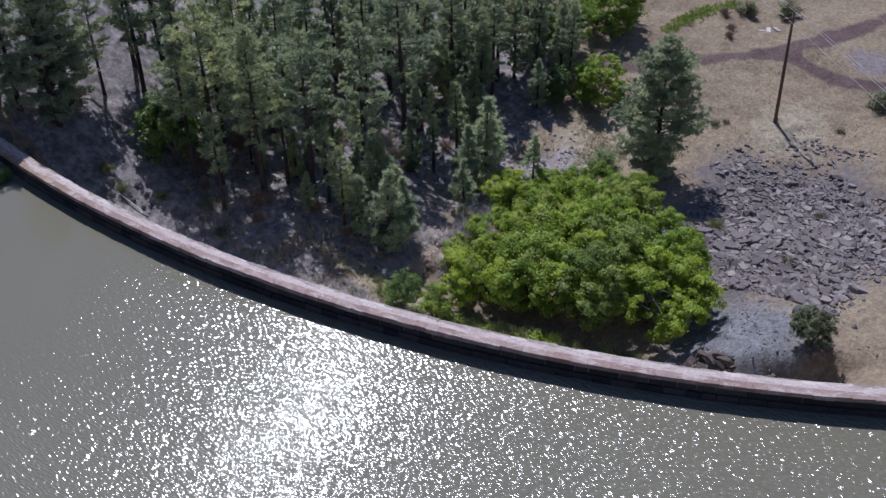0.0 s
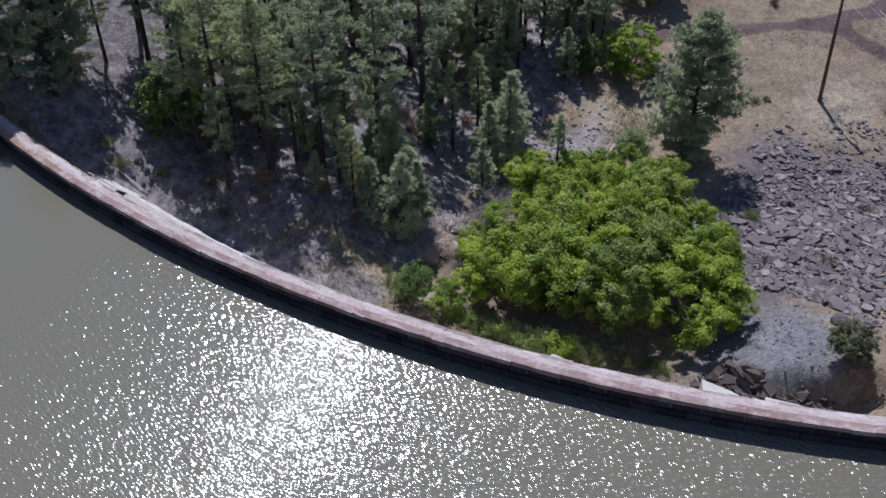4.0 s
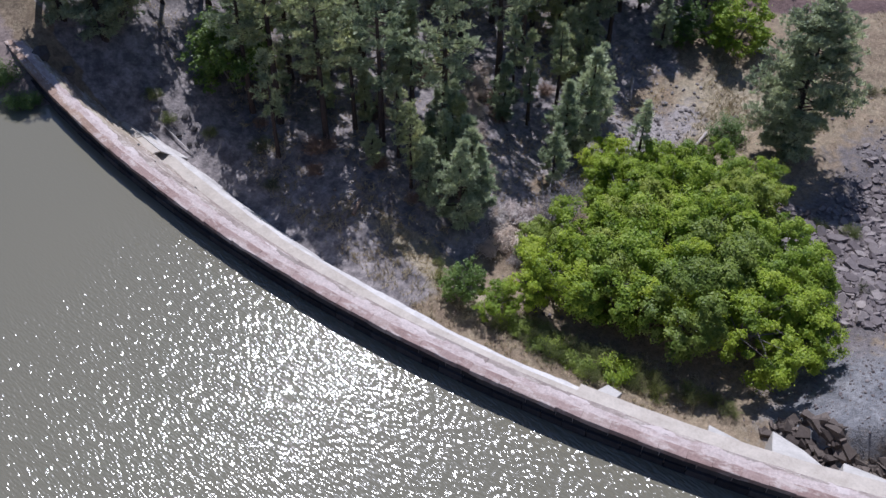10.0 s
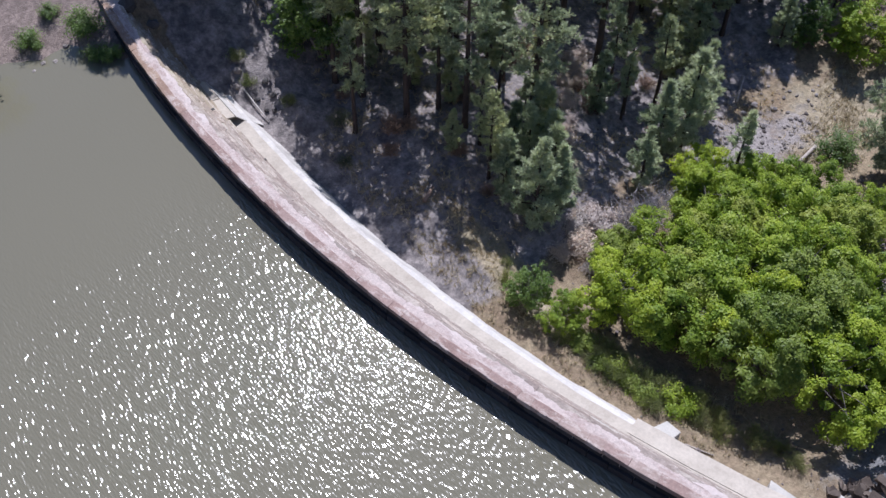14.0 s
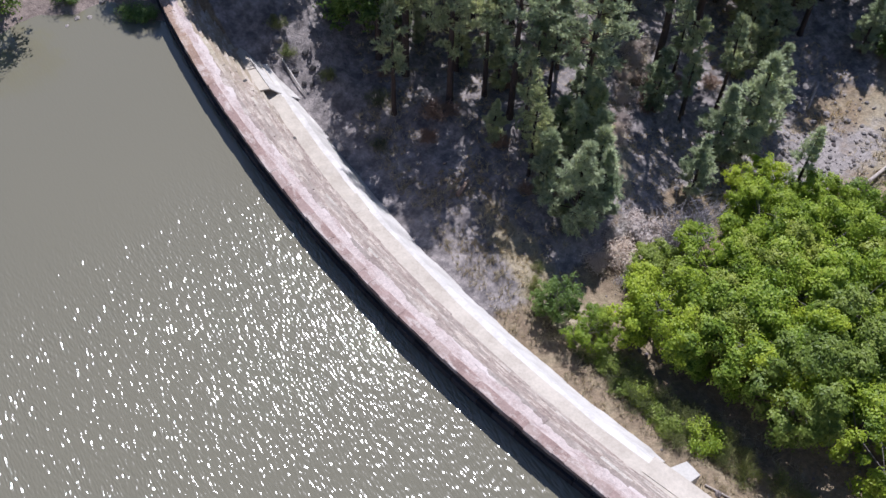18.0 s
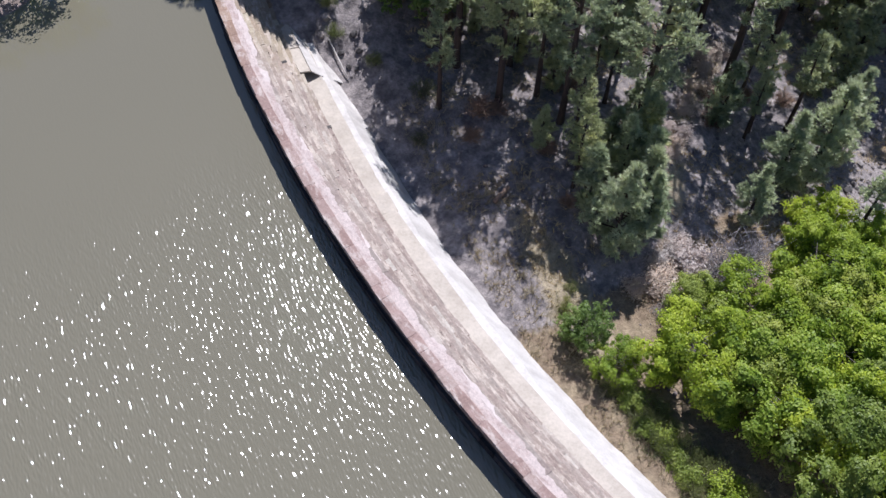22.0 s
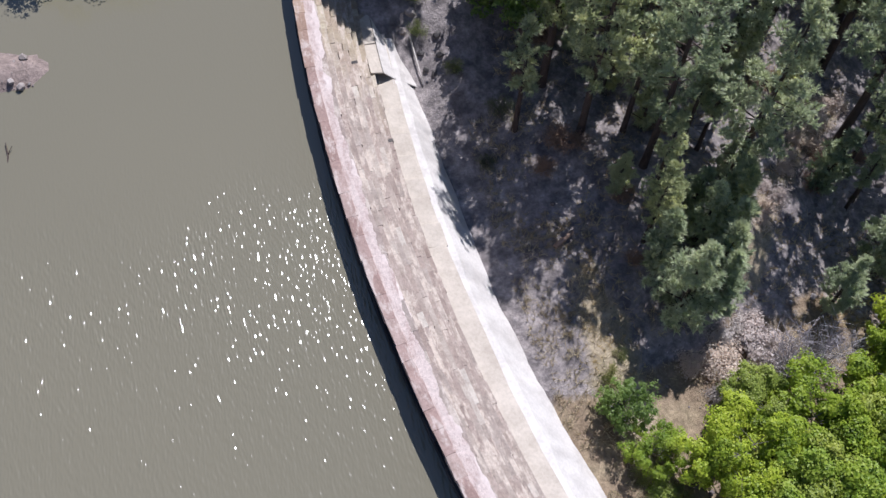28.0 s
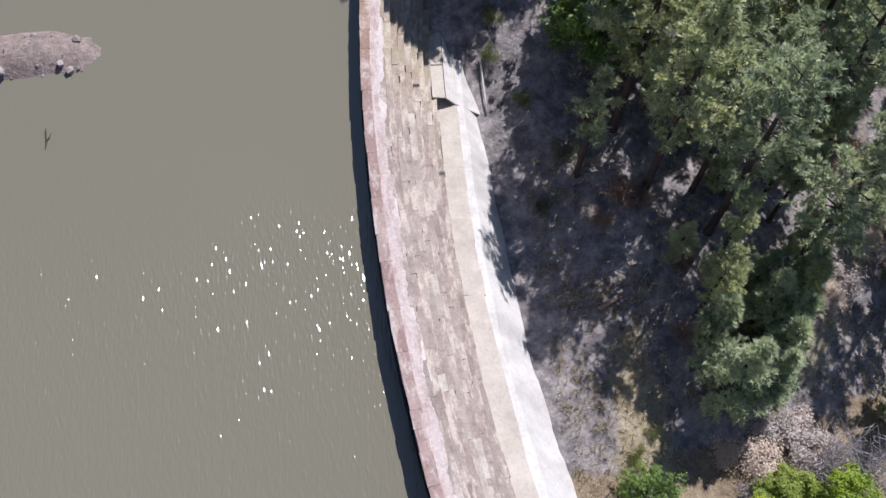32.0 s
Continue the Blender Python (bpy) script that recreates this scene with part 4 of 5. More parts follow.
def make_twig_bush(seed, rad, h, mat, name):
    """A bare bush of forking twigs."""
    rnd = random.Random(seed)
    root = new(name)
    chunks = []
    for _ in range(60):
        t, k = rnd.random() * 6.28, math.sqrt(rnd.random())
        tip = Vector((math.cos(t) * rad * k, math.sin(t) * rad * k, h * (1 - 0.45 * k * k) * rnd.uniform(0.6, 1)))
        mid = Vector((tip.x * 0.45 + rnd.gauss(0, 0.06), tip.y * 0.45 + rnd.gauss(0, 0.06), tip.z * 0.55))
        chunks.append(tube([(rnd.gauss(0, 0.1), rnd.gauss(0, 0.1), -0.05), mid, tip], [0.022, 0.014, 0.006], 4, False))
        for _ in range(7):
            s = mid.lerp(tip, rnd.random())
            e = s + Vector((rnd.gauss(0, 0.22 * rad), rnd.gauss(0, 0.22 * rad), rnd.uniform(0.05, 0.35) * h))
            chunks.append(tube([s, e], [0.013, 0.006], 3, False))
    v, f = join(chunks)
    put_part("twig_frame", mesh_from("twigs", v, f, mat), root, "bare forking twigs")
    return root


def plant(root, x, y, scale=1.0, turn=0.0, lean=True):
    z = sz(x, y) - 0.08
    root.matrix_world = Matrix.Translation((x, y, z)) @ (LEAN if lean else Matrix()) @ Matrix.Rotation(turn, 4, "Z") @ Matrix.Diagonal((scale, scale, scale, 1))
    return root


def copies(proto, spots, lean=True):
    """Plant the prototype at the first spot and copies at the rest; spots of x, y, scale, turn."""
    for k, (x, y, s, turn) in enumerate(spots):
        ob = proto if k == 0 else copy_thing(proto, Matrix())
        plant(ob, x, y, s, turn, lean)


def forest():
    """Pines of the wood below the dam."""
    tall = [  # x, y, height
        (6.2, 24.9, 12.8), (8.8, 22.5, 12.6), (12.3, 20.3, 13.2), (19.6, 22.0, 15.6), (24.9, 24.1, 16.2), (4.4, 29.9, 11.6), (5.2, 28.2, 13.8),
        (3.0, 40.6, 13.0), (8.8, 36.6, 13.2), (-1.6, 41.5, 11.4), (9.4, 40.7, 11.0), (5.1, 39.3, 8.0), (16.0, 42.9, 10.5), (2.6, 42.5, 9.0), (8.0, 38.4, 12.0),
        (37.0, 23.4, 11.0), (42.4, 23.3, 10.0), (44.6, 20.6, 8.8), (26.8, 35.6, 12.5), (22.8, 36.8, 12.0), (30.9, 24.6, 12.8),
        (36.7, 26.9, 11.0), (35.5, 34.9, 12.0), (22.1, 41.4, 10.5), (30.0, 35.6, 12.0), (14.2, 26.6, 13.8), (17.5, 31.8, 13.0), (11.6, 31.4, 13.4),
        (27.5, 29.2, 13.5), (22.0, 27.6, 14.5), (40.6, 28.5, 11.5), (46.5, 27.0, 10.5), (33.2, 29.8, 12.5), (15.6, 37.0, 12.0), (9.2, 35.2, 12.0), (41.2, 17.8, 8.4),
        (33.4, 21.8, 11.0),
        (12.6, 35.0, 12.6), (30.8, 32.2, 12.2), (38.6, 31.0, 11.6), (18.4, 39.6, 11.0), (27.0, 39.0, 11.4), (12.8, 40.0, 10.6), (39.6, 20.6, 9.6), (43.8, 25.4, 10.4), (39.2, 25.4, 11.0), (48.2, 22.8, 9.4), (50.4, 25.0, 9.8), (10.4, 26.0, 10.6), (8.6, 31.0, 12.0), (7.4, 18.6, 6.5), (8.2, 27.4, 12.0), (13.8, 29.4, 12.6),
    ]
    protos = [make_pine(100 + i, 13.0, r, c, M_NEEDLE, 1.15, fu) for i, (r, c, fu) in enumerate([(2.15, 0.33, 0.52), (2.35, 0.38, 0.48), (1.95, 0.28, 0.58), (2.45, 0.42, 0.45), (2.1, 0.32, 0.55)])]
    used = set()
    rnd = random.Random(8)
    for k, (x, y, h) in enumerate(tall):
        i = k % len(protos)
        ob = protos[i] if i not in used else copy_thing(protos[i], Matrix())
        used.add(i)
        plant(ob, x, y, h / 13.0, rnd.random() * 6.28)
        tagged(ob, "tall dark green pine with a bare lower trunk", "pine tree", "pines of the wood")
    low = make_pine(150, 12.0, 2.5, 0.04, M_NEEDLE, 1.35, 0.75, False, 0.62)
    for k, (x, y, h) in enumerate([(-0.2, 37.8, 12.0), (-1.6, 39.6, 10.5), (1.9, 38.8, 12.5)]):
        ob = low if k == 0 else copy_thing(low, Matrix())
        plant(ob, x, y, h / 12.0, 1.9 * k)
        tagged(ob, "dense dark pine with branches down to the ground", "pine tree", "pines at the dam's end")
    back = make_pine(151, 9.0, 1.9, 0.10, M_NEEDLE, 1.2, 0.7, False, 0.75)
    for k, (x, y, h) in enumerate([(34.2, 24.2, 9.2), (37.8, 25.2, 9.0), (41.2, 21.8, 8.2), (42.8, 19.6, 7.2), (32.2, 22.4, 8.4), (45.4, 23.6, 8.4), (35.2, 27.6, 9.4), (30.2, 27.2, 9.6), (38.4, 22.4, 8.0), (24.5, 30.5, 10.4), (28.6, 32.8, 10.0), (33.0, 33.0, 10.0), (20.6, 33.6, 10.2), (25.0, 33.4, 9.6), (16.6, 34.6, 9.8)]):
        ob = back if k == 0 else copy_thing(back, Matrix())
        plant(ob, x, y, h / 9.0, 2.3 * k)
        tagged(ob, "full green pine with low branches deep in the wood", "pine tree", "pines deep in the wood")
    young = [(19.0, 15.5, 6.2), (21.3, 15.2, 8.2), (7.7, 14.8, 6.8), (9.4, 14.8, 5.2), (15.8, 13.8, 4.8), (25.6, 17.4, 6.0), (35.9, 18.4, 4.8), (30.4, 21.9, 5.4), (9.9, 18.0, 5.0), (6.9, 21.4, 3.2)]
    yp = [make_pine(140 + i, 6.5, r, 0.06, M_NEEDLE_YOUNG, 1.5, 1.0, False, 0.72) for i, r in enumerate((1.6, 1.45, 1.75))]
    used = set()
    for k, (x, y, h) in enumerate(young):
        i = k % len(yp)
        ob = yp[i] if i not in used else copy_thing(yp[i], Matrix())
        used.add(i)
        plant(ob, x, y, h / 6.5, rnd.random() * 6.28)
        tagged(ob, "young bushy grey-green pine at the wood's edge", "pine tree", "young pines")
    small = [make_pine(170 + i, 3.6, r, 0.10, M_NEEDLE, 1.0, 0.9, True, 0.9) for i, r in enumerate((0.85, 0.65))]
    strip = ((12.5, 16.0), (14.9, 19.8), (16.8, 21.6), (19.3, 23.8), (22.0, 25.5))
    for k in range(28):
        x, y = rnd.uniform(7, 27), rnd.uniform(17.5, 34)
        if k >= 22:
            x, y = rnd.uniform(26, 40), rnd.uniform(18, 30)
        while float(track(np.array(x), np.array(y), strip)) < 2.0:
            x -= 1.0
        if k < 4:
            x, y = ((10.7, 17.0), (11.5, 18.3), (10.0, 16.0), (7.4, 17.2))[k]
        ob = small[k] if k < 2 else copy_thing(small[k % 2], Matrix())
        plant(ob, x, y, 1.35 if k < 4 else rnd.uniform(0.5, 1.35), rnd.random() * 6.28)
        tagged(ob, "thin young pine in the shade of the wood", "pine tree", "understory pines")
    thin = [make_pine(180 + i, 7.5, r, c, M_NEEDLE, 0.75, 0.7, True, 1.2) for i, (r, c) in enumerate(((0.95, 0.45), (0.8, 0.38), (1.1, 0.5)))]
    made = 0
    while made < 18:
        x, y = (3.0, 25.8) if made == 0 else (rnd.uniform(7.0, 24), rnd.uniform(17.5, 33))
        if min(math.hypot(x - a, y - b) for a, b, _ in tall) < 1.1 or float(track(np.array(x), np.array(y), strip)) < 2.2:
            continue
        ob = thin[made] if made < 3 else copy_thing(thin[made % 3], Matrix())
        plant(ob, x, y, rnd.uniform(0.7, 1.15), rnd.random() * 6.28)
        tagged(ob, "slender dark pine with a thin bare trunk", "pine tree", "slender pines")
        made += 1
    big = plant(make_pine(160, 12.4, 3.7, 0.06, M_NEEDLE, 1.75, 0.58, True, 0.48, 0.32), 30.9, 4.6, 1.0, 0.4)
    tagged(big, "large lone broad pine on the stony slope", "pine tree")
    sap = plant(make_pine(161, 6.4, 0.95, 0.25, M_NEEDLE_YOUNG, 0.8, 0.8), 21.0, 10.7, 1.0)
    tagged(sap, "thin half-dead sapling above the bushes", "sapling")


forest()


def thicket():
    """Bright green broadleaf trees at the foot of the dam."""
    spots = [(7.5, 7.3, 4.8), (9.3, 3.9, 5.5), (10.3, 0.1, 5.6), (11.9, -3.1, 5.6), (11.6, 8.2, 4.8), (13.1, 4.7, 5.8), (14.4, 1.0, 5.6), (15.4, -3.0, 4.6), (16.6, 9.0, 4.8), (18.4, 5.9, 5.2),
             (20.3, 2.6, 4.8), (18.5, -1.4, 4.2), (18.7, 11.4, 3.6), (22.2, 6.4, 4.2), (10.0, 5.6, 5.0), (13.4, -4.9, 3.8), (23.6, 3.2, 3.6), (16.2, 2.2, 5.4), (15.2, 6.6, 5.2), (11.6, 1.6, 5.2), (20.6, 8.6, 4.2), (16.8, -0.6, 5.0), (9.4, 9.6, 3.4)]
    protos = [make_broadleaf(200 + i, 5.0, r, (M_LEAF, M_LEAF_FRESH, M_LEAF_MID, M_LEAF)[i], 30000, 0.074) for i, r in enumerate((2.75, 3.0, 2.6, 2.9))]
    rnd = random.Random(12)
    for k, (x, y, h) in enumerate(spots):
        i = k % 4
        ob = protos[i] if k < 4 else copy_thing(protos[i], Matrix())
        plant(ob, x, y, h / 5.0, rnd.random() * 6.28, False)
        tagged(ob, "bright green leafy tree in a dense thicket", "tree", "thicket trees")
    dark = [make_broadleaf(220, 5.0, 2.1, M_LEAF_DARK, 9500, 0.085), make_broadleaf(221, 5.0, 2.9, M_LEAF_FRESH, 14000, 0.085)]
    full = make_broadleaf(222, 5.0, 2.5, M_LEAF_FRESH, 17000, 0.095, skirt=22)
    tagged(plant(full, 40.1, 14.2, 0.97, 0.4, False), "round bright green tree, leafy down to the ground", "tree")
    tagged(plant(copy_thing(full, Matrix()), 54.0, 20.0, 1.35, 2.0, False), "large bright green tree by the track", "tree")
    for k, (x, y, h, label) in enumerate([(4.8, 31.8, 6.4, "slender green leafy tree at the wood's edge"), (4.2, 8.8, 2.5, "fresh green sapling beside the dam's foot"),
                                          (38.6, 17.8, 3.4, "dark leafy tree at the edge of the clearing"), (47.5, 21.0, 5.5, "dark green leafy tree behind the wood"),
                                          (37.2, 17.2, 2.6, "dark leafy tree at the edge of the clearing"), (3.6, 10.8, 3.0, "dark green sapling beside the dam's foot"),
                                          (5.6, 33.4, 4.6, "green leafy tree in the shade of pines")]):
        i = 1 if "fresh" in label or "behind" in label else 0
        ob = dark[i] if k < 2 else copy_thing(dark[i], Matrix())
        plant(ob, x, y, h / 5.0, rnd.random() * 6.28, False)
        tagged(ob, label, "tree")


thicket()


def bushes():
    rnd = random.Random(31)
    tagged(plant(make_broadleaf(301, 3.0, 1.3, M_JUNIPER, 15000, 0.05, "juniper"), 11.8, -12.9, 0.98, 0, False), "round dark olive juniper bush on bare soil", "juniper")
    tagged(plant(make_bush(302, 1.5, 2.2, M_LEAF_DARK, 2600, 0.075, "shrub"), 29.8, 8.6, 1.0, 0, False), "grey-green shrub in dry grass", "shrub")
    tagged(plant(make_bush(303, 1.3, 1.8, M_LEAF, 2600, 0.075, "shrub"), 5.4, 1.6, 0.75, 0, False), "bright green shrub beside a concrete block", "shrub")
    for x, y, k in ((4.6, 2.9, 0.7), (4.2, 7.0, 0.7), (3.8, 5.6, 0.6), (4.6, 4.9, 0.7), (4.4, 3.7, 0.6)):
        tagged(plant(make_bush(320 + int(10 * k), 1.1, 1.5, M_LEAF_MID, 2400, 0.07, "shrub"), x, y, k, x, False), "bright green leafy shrub at the dam's foot", "shrub", "toe leaf shrubs")
    tagged(plant(make_twig_bush(304, 2.0, 2.9, M_TWIG, "bare_bush"), 14.0, 11.4, 1.0, 0, False), "leafless grey bush at the thicket's edge", "bush")
    tagged(plant(make_twig_bush(305, 1.6, 2.4, M_TWIG, "bare_bush"), 12.3, 11.3, 1.0, 0, False), "leafless grey bush at the thicket's edge", "bush")
    sage = make_bush(306, 0.62, 0.62, M_SAGE, 900, 0.05, "shrub", True)
    spots = [(43.0, 2.6), (42.2, 3.4), (47.2, -6.6), (5.2, 5.2), (4.6, 3.6), (6.0, 3.0), (3.9, 6.0), (22.5, -9.0), (27.2, -8.8), (26.5, 9.2), (35.2, 8.2), (5.6, 0.4), (20.6, -5.6), (31.5, -9.0), (2.6, 27.0), (1.2, 24.4)]
    for k, (x, y) in enumerate(spots):
        ob = sage if k == 0 else copy_thing(sage, Matrix())
        plant(ob, x, y, rnd.uniform(0.75, 1.35), rnd.random() * 6, False)
        tagged(ob, "low grey-green shrub on dry ground", "shrub", "low shrubs")
    brown = make_twig_bush(307, 0.8, 0.9, M_BROWNTWIG, "dry_brush")
    for k in range(34):
        x, y = rnd.uniform(3, 24), rnd.uniform(17, 36)
        ob = brown if k == 0 else copy_thing(brown, Matrix())
        plant(ob, x, y, rnd.uniform(0.6, 1.3), rnd.random() * 6, False)
        tagged(ob, "dry reddish-brown brush on the forest floor", "brush", "dry brush")
    for k, (x, y) in enumerate([(58.5, 8.2), (60.3, 8.6), (62.8, 10.3)]):
        plant(copy_thing(brown, Matrix()), x, y, 0.7 + 0.08 * (k % 4), 1.3 * k, False)
    toe = make_bush(311, 0.75, 0.95, M_TOE, 1700, 0.055, "shrub", True)
    for k, (x, y, s) in enumerate([(4.3, 7.4, 1.1), (5.0, 6.2, 0.9), (3.9, 4.6, 1.0), (4.9, 3.2, 1.2), (4.3, 2.2, 0.9), (6.4, 1.0, 1.1), (6.0, -1.0, 1.0), (7.0, -2.4, 1.1), (5.2, 9.0, 1.0), (4.0, 5.5, 1.2), (4.7, 4.3, 1.3), (5.6, 2.4, 1.2), (5.0, 5.2, 0.9), (4.2, 6.5, 1.0), (5.8, 0.2, 0.9), (3.6, 8.0, 0.8), (6.6, -0.2, 0.8), (7.6, -3.4, 0.7), (3.7, 12.6, 0.8), (4.5, 13.6, 0.6), (7.4, -4.4, 0.8)]):
        ob = toe if k == 0 else copy_thing(toe, Matrix())
        plant(ob, x, y, s, k * 1.7, False)
        tagged(ob, "low green shrub in dry grass at the dam's foot", "shrub", "toe shrubs")
    for x, y, s, label in ((25.4, -2.7, 1.0, "pale yellow-green shrub among slate slabs"), (24.6, -0.9, 0.75, "pale yellow-green shrub among slate slabs"), (-22.4, 31.2, 0.5, "tuft of green weeds on the islet"),
                           (-0.4, 32.0, 0.75, "yellow-green bush above the old plank"), (-0.15, 33.6, 0.8, "yellow-green bush above the old plank"), (0.9, 29.7, 0.7, "low green bush among dry litter")):
        tagged(plant(copy_thing(toe, Matrix()), x, y, s, x, False), label, "shrub")
    pink = make_bush(312, 1.3, 0.9, M_PINKBRUSH, 3600, 0.06, "dry_brush")
    for k, (x, y, s) in enumerate([(9.6, 11.9, 1.0), (8.4, 12.6, 0.9), (10.9, 12.5, 1.1), (10.2, 13.4, 0.8), (11.8, 13.2, 0.9), (9.0, 11.0, 0.8), (12.3, 12.0, 0.9), (14.2, 18.9, 0.7), (15.4, 20.4, 0.8), (17.0, 22.0, 0.7), (18.6, 23.0, 0.8), (20.4, 24.6, 0.9), (21.6, 25.4, 0.8)]):
        ob = pink if k == 0 else copy_thing(pink, Matrix())
        plant(ob, x, y, s, k * 1.7, False)
        tagged(ob, "pale pinkish dry brush in the open among pines", "brush", "pale dry brush")
    shore = make_bush(308, 1.1, 1.5, M_LEAF_DARK, 2600, 0.06, "shore_bush")
    for k, (x, y, s) in enumerate([(-7.2, 37.3, 1.1), (-7.6, 35.3, 0.7), (-6.9, 34.8, 0.6), (-10.2, 38.4, 0.8), (-8.3, 39.6, 0.6)]):
        ob = shore if k == 0 else copy_thing(shore, Matrix())
        plant(ob, x, y, s, k * 1.3, False)
        tagged(ob, "green willow bush at the water's edge", "bush", "shore bushes")
    far = make_bush(309, 1.3, 1.7, M_JUNIPER, 1800, 0.08, "juniper")
    for k, (x, y, s) in enumerate([(66.9, 4.9, 1.25), (65.1, 8.6, 1.0), (53.6, -8.6, 1.2)]):
        ob = far if k == 0 else copy_thing(far, Matrix())
        plant(ob, x, y, s, k * 1.3, False)
        tagged(ob, "small dark juniper on the far flat", "juniper", "far junipers")
    tree = make_broadleaf(310, 4.5, 2.2, M_LEAF_DARK, 3600, 0.09)
    for k, (x, y, s) in enumerate([(-13.6, 39.0, 1.0), (-17.0, 38.6, 0.9)]):
        ob = tree if k == 0 else copy_thing(tree, Matrix())
        plant(ob, x, y, s, k * 2.0, False)
        tagged(ob, "dark green tree leaning over the reservoir's edge", "tree", "shore trees")


bushes()


# ---- rocks ----
def talus():
    field = tagged(new("talus_slope"), "slope of broken dark slate slabs and stones", "talus", kind="structure")
    rnd = random.Random(41)
    near = [slab_mesh("stone", 400 + i, M_TALUS, rnd.uniform(0.24, 0.42)) for i in range(10)]
    unit = [([tuple(v.co) for v in me.vertices], [tuple(p.vertices) for p in me.polygons]) for me in near]
    chunks, n_near = [], 0
    clump = Lattice(44)
    for _ in range(42000):
        x, y = rnd.uniform(14, 50), rnd.uniform(-26, 6)
        dens = 1.05 - math.hypot((x - 27) / 15, (y + 7.0) / 10) + 0.9 * float(clump(x / 4, y / 4)) - 0.010 * max(0.0, x - 31) * smooth(-16.0, -8.0, y)
        if rnd.random() > dens * 1.5 or math.hypot((x - 13.2) / 4.5, (y + 8.5) / 4.5) < 1:
            continue
        s = min(1.35, 0.16 + rnd.expovariate(4.0)) * (1.0 if x < 30 else 0.8)
        m = Matrix.LocRotScale((x, y, sz(x, y) + 0.05 * s), Euler((rnd.gauss(0, 0.17), rnd.gauss(0, 0.17), rnd.random() * 6.28)), (s, s * rnd.uniform(0.5, 0.95), s * rnd.uniform(0.6, 1.05)))
        if s > 0.55 and n_near < 260 and x < 31:
            ob = put_part("stone", rnd.choice(near), field)
            ob.matrix_world = m
            n_near += 1
        else:
            v, f = rnd.choice(unit)
            chunks.append(([tuple(m @ Vector(q)) for q in v], f))
    v, f = join(chunks)
    tagged(put_part("rubble", mesh_from("rubble", v, f, M_TALUS_FAR), field, "small broken slate"), kind="stuff")


talus()


def boulders():
    rnd = random.Random(51)
    brown = [broken_mesh("boulder", 500 + i, M_BOULDER) for i in range(7)]
    for (xa, ya), (xb, yb), n, big in (((7.6, -6.5), (9.3, -7.7), 16, 0.6), ((9.3, -7.7), (8.3, -10.2), 26, 0.85), ((8.4, -7.3), (7.4, -9.8), 24, 0.75), ((8.4, -10.6), (9.7, -13.4), 24, 0.62)):
        for k in range(n):
            u = (k + rnd.random()) / n
            x, y = xa + (xb - xa) * u + rnd.gauss(0, 0.18), ya + (yb - ya) * u + rnd.gauss(0, 0.18)
            s = big * rnd.uniform(0.6, 1.25)
            ob = tagged(new("boulder", rnd.choice(brown)), "brown angular rock in the cut bank by the dam", "boulder", "outcrop boulders")
            ob.matrix_world = Matrix.LocRotScale((x, y, sz(x, y) + 0.08 * s), Euler((rnd.gauss(0, 0.22), rnd.gauss(0, 0.22), rnd.random() * 6)), (s * rnd.uniform(0.9, 1.5), s * rnd.uniform(0.7, 1.1), s * rnd.uniform(0.7, 1.1)))
    pale = [rock_mesh("boulder", 530 + i, M_PEBBLE, 0.75, 1, 0.2) for i in range(3)]
    dark = [rock_mesh("boulder", 520 + i, M_DARKROCK, 0.75, 1, 0.2) for i in range(4)]
    for x, y, s, label in [(29.3, -4.2, 1.2, "dark squarish boulder on the talus"), (15.3, -11.5, 1.1, "dark boulder beside the juniper"), (-4.4, 37.6, 1.5, "dark boulder at the dam's end"), (-3.6, 36.6, 0.9, "dark boulder at the dam's end"),
                           (12.6, 43.0, 0.9, "dark boulder on the bank"), (17.8, 29.7, 0.9, "dark boulder in the wood"), (18.4, 30.4, 0.8, "dark boulder in the wood"), (17.0, 28.6, 0.7, "dark boulder in the wood"),
                           (-1.2, 32.2, 0.55, "pale stone at the head of the old plank"), (-0.55, 31.0, 0.45, "dark stone by the old plank"), (-0.45, 30.1, 0.4, "dark stone by the old plank"), (-0.1, 29.8, 0.4, "dark stone by the old plank"), (0.4, 30.6, 0.5, "dark stone by the old plank"), (0.5, 31.6, 0.45, "dark stone by the old plank"), (0.9, 29.6, 0.4, "dark stone by the old plank"), (-0.6, 33.0, 0.7, "pale stone above the old plank"),
                           (24.1, 14.2, 0.7, "grey stone in the dry stream bed"), (-9.6, 36.6, 0.4, "stone on the shore"), (-10.2, 36.9, 0.45, "stone on the shore"), (-10.9, 36.6, 0.35, "stone on the shore"), (-8.6, 37.4, 0.4, "stone on the shore"),
                           (-18.9, 31.9, 0.5, "stone on the islet"), (-19.1, 30.3, 0.5, "stone on the islet"), (-19.5, 30.6, 0.4, "stone on the islet"), (-22.0, 30.4, 0.5, "stone on the islet"), (-22.6, 30.9, 0.6, "stone on the islet"), (-20.8, 32.3, 0.35, "stone on the islet"), (-23.2, 30.7, 0.7, "stone on the islet")]:
        ob = tagged(new("boulder", rnd.choice(pale if "shore" in label or "islet" in label or "pale" in label else dark)), label, "boulder")
        ob.matrix_world = Matrix.LocRotScale((x, y, (max(sz(x, y), WATER_Z - 0.1) if x < -5 else sz(x, y)) + 0.12 * s), Euler((rnd.gauss(0, 0.15), rnd.gauss(0, 0.15), rnd.random() * 6)), (s, s, s))
    # small stones of the stream bed, the islet and the litter
    unit = [([tuple(v.co) for v in me.vertices], [tuple(p.vertices) for p in me.polygons]) for me in dark]
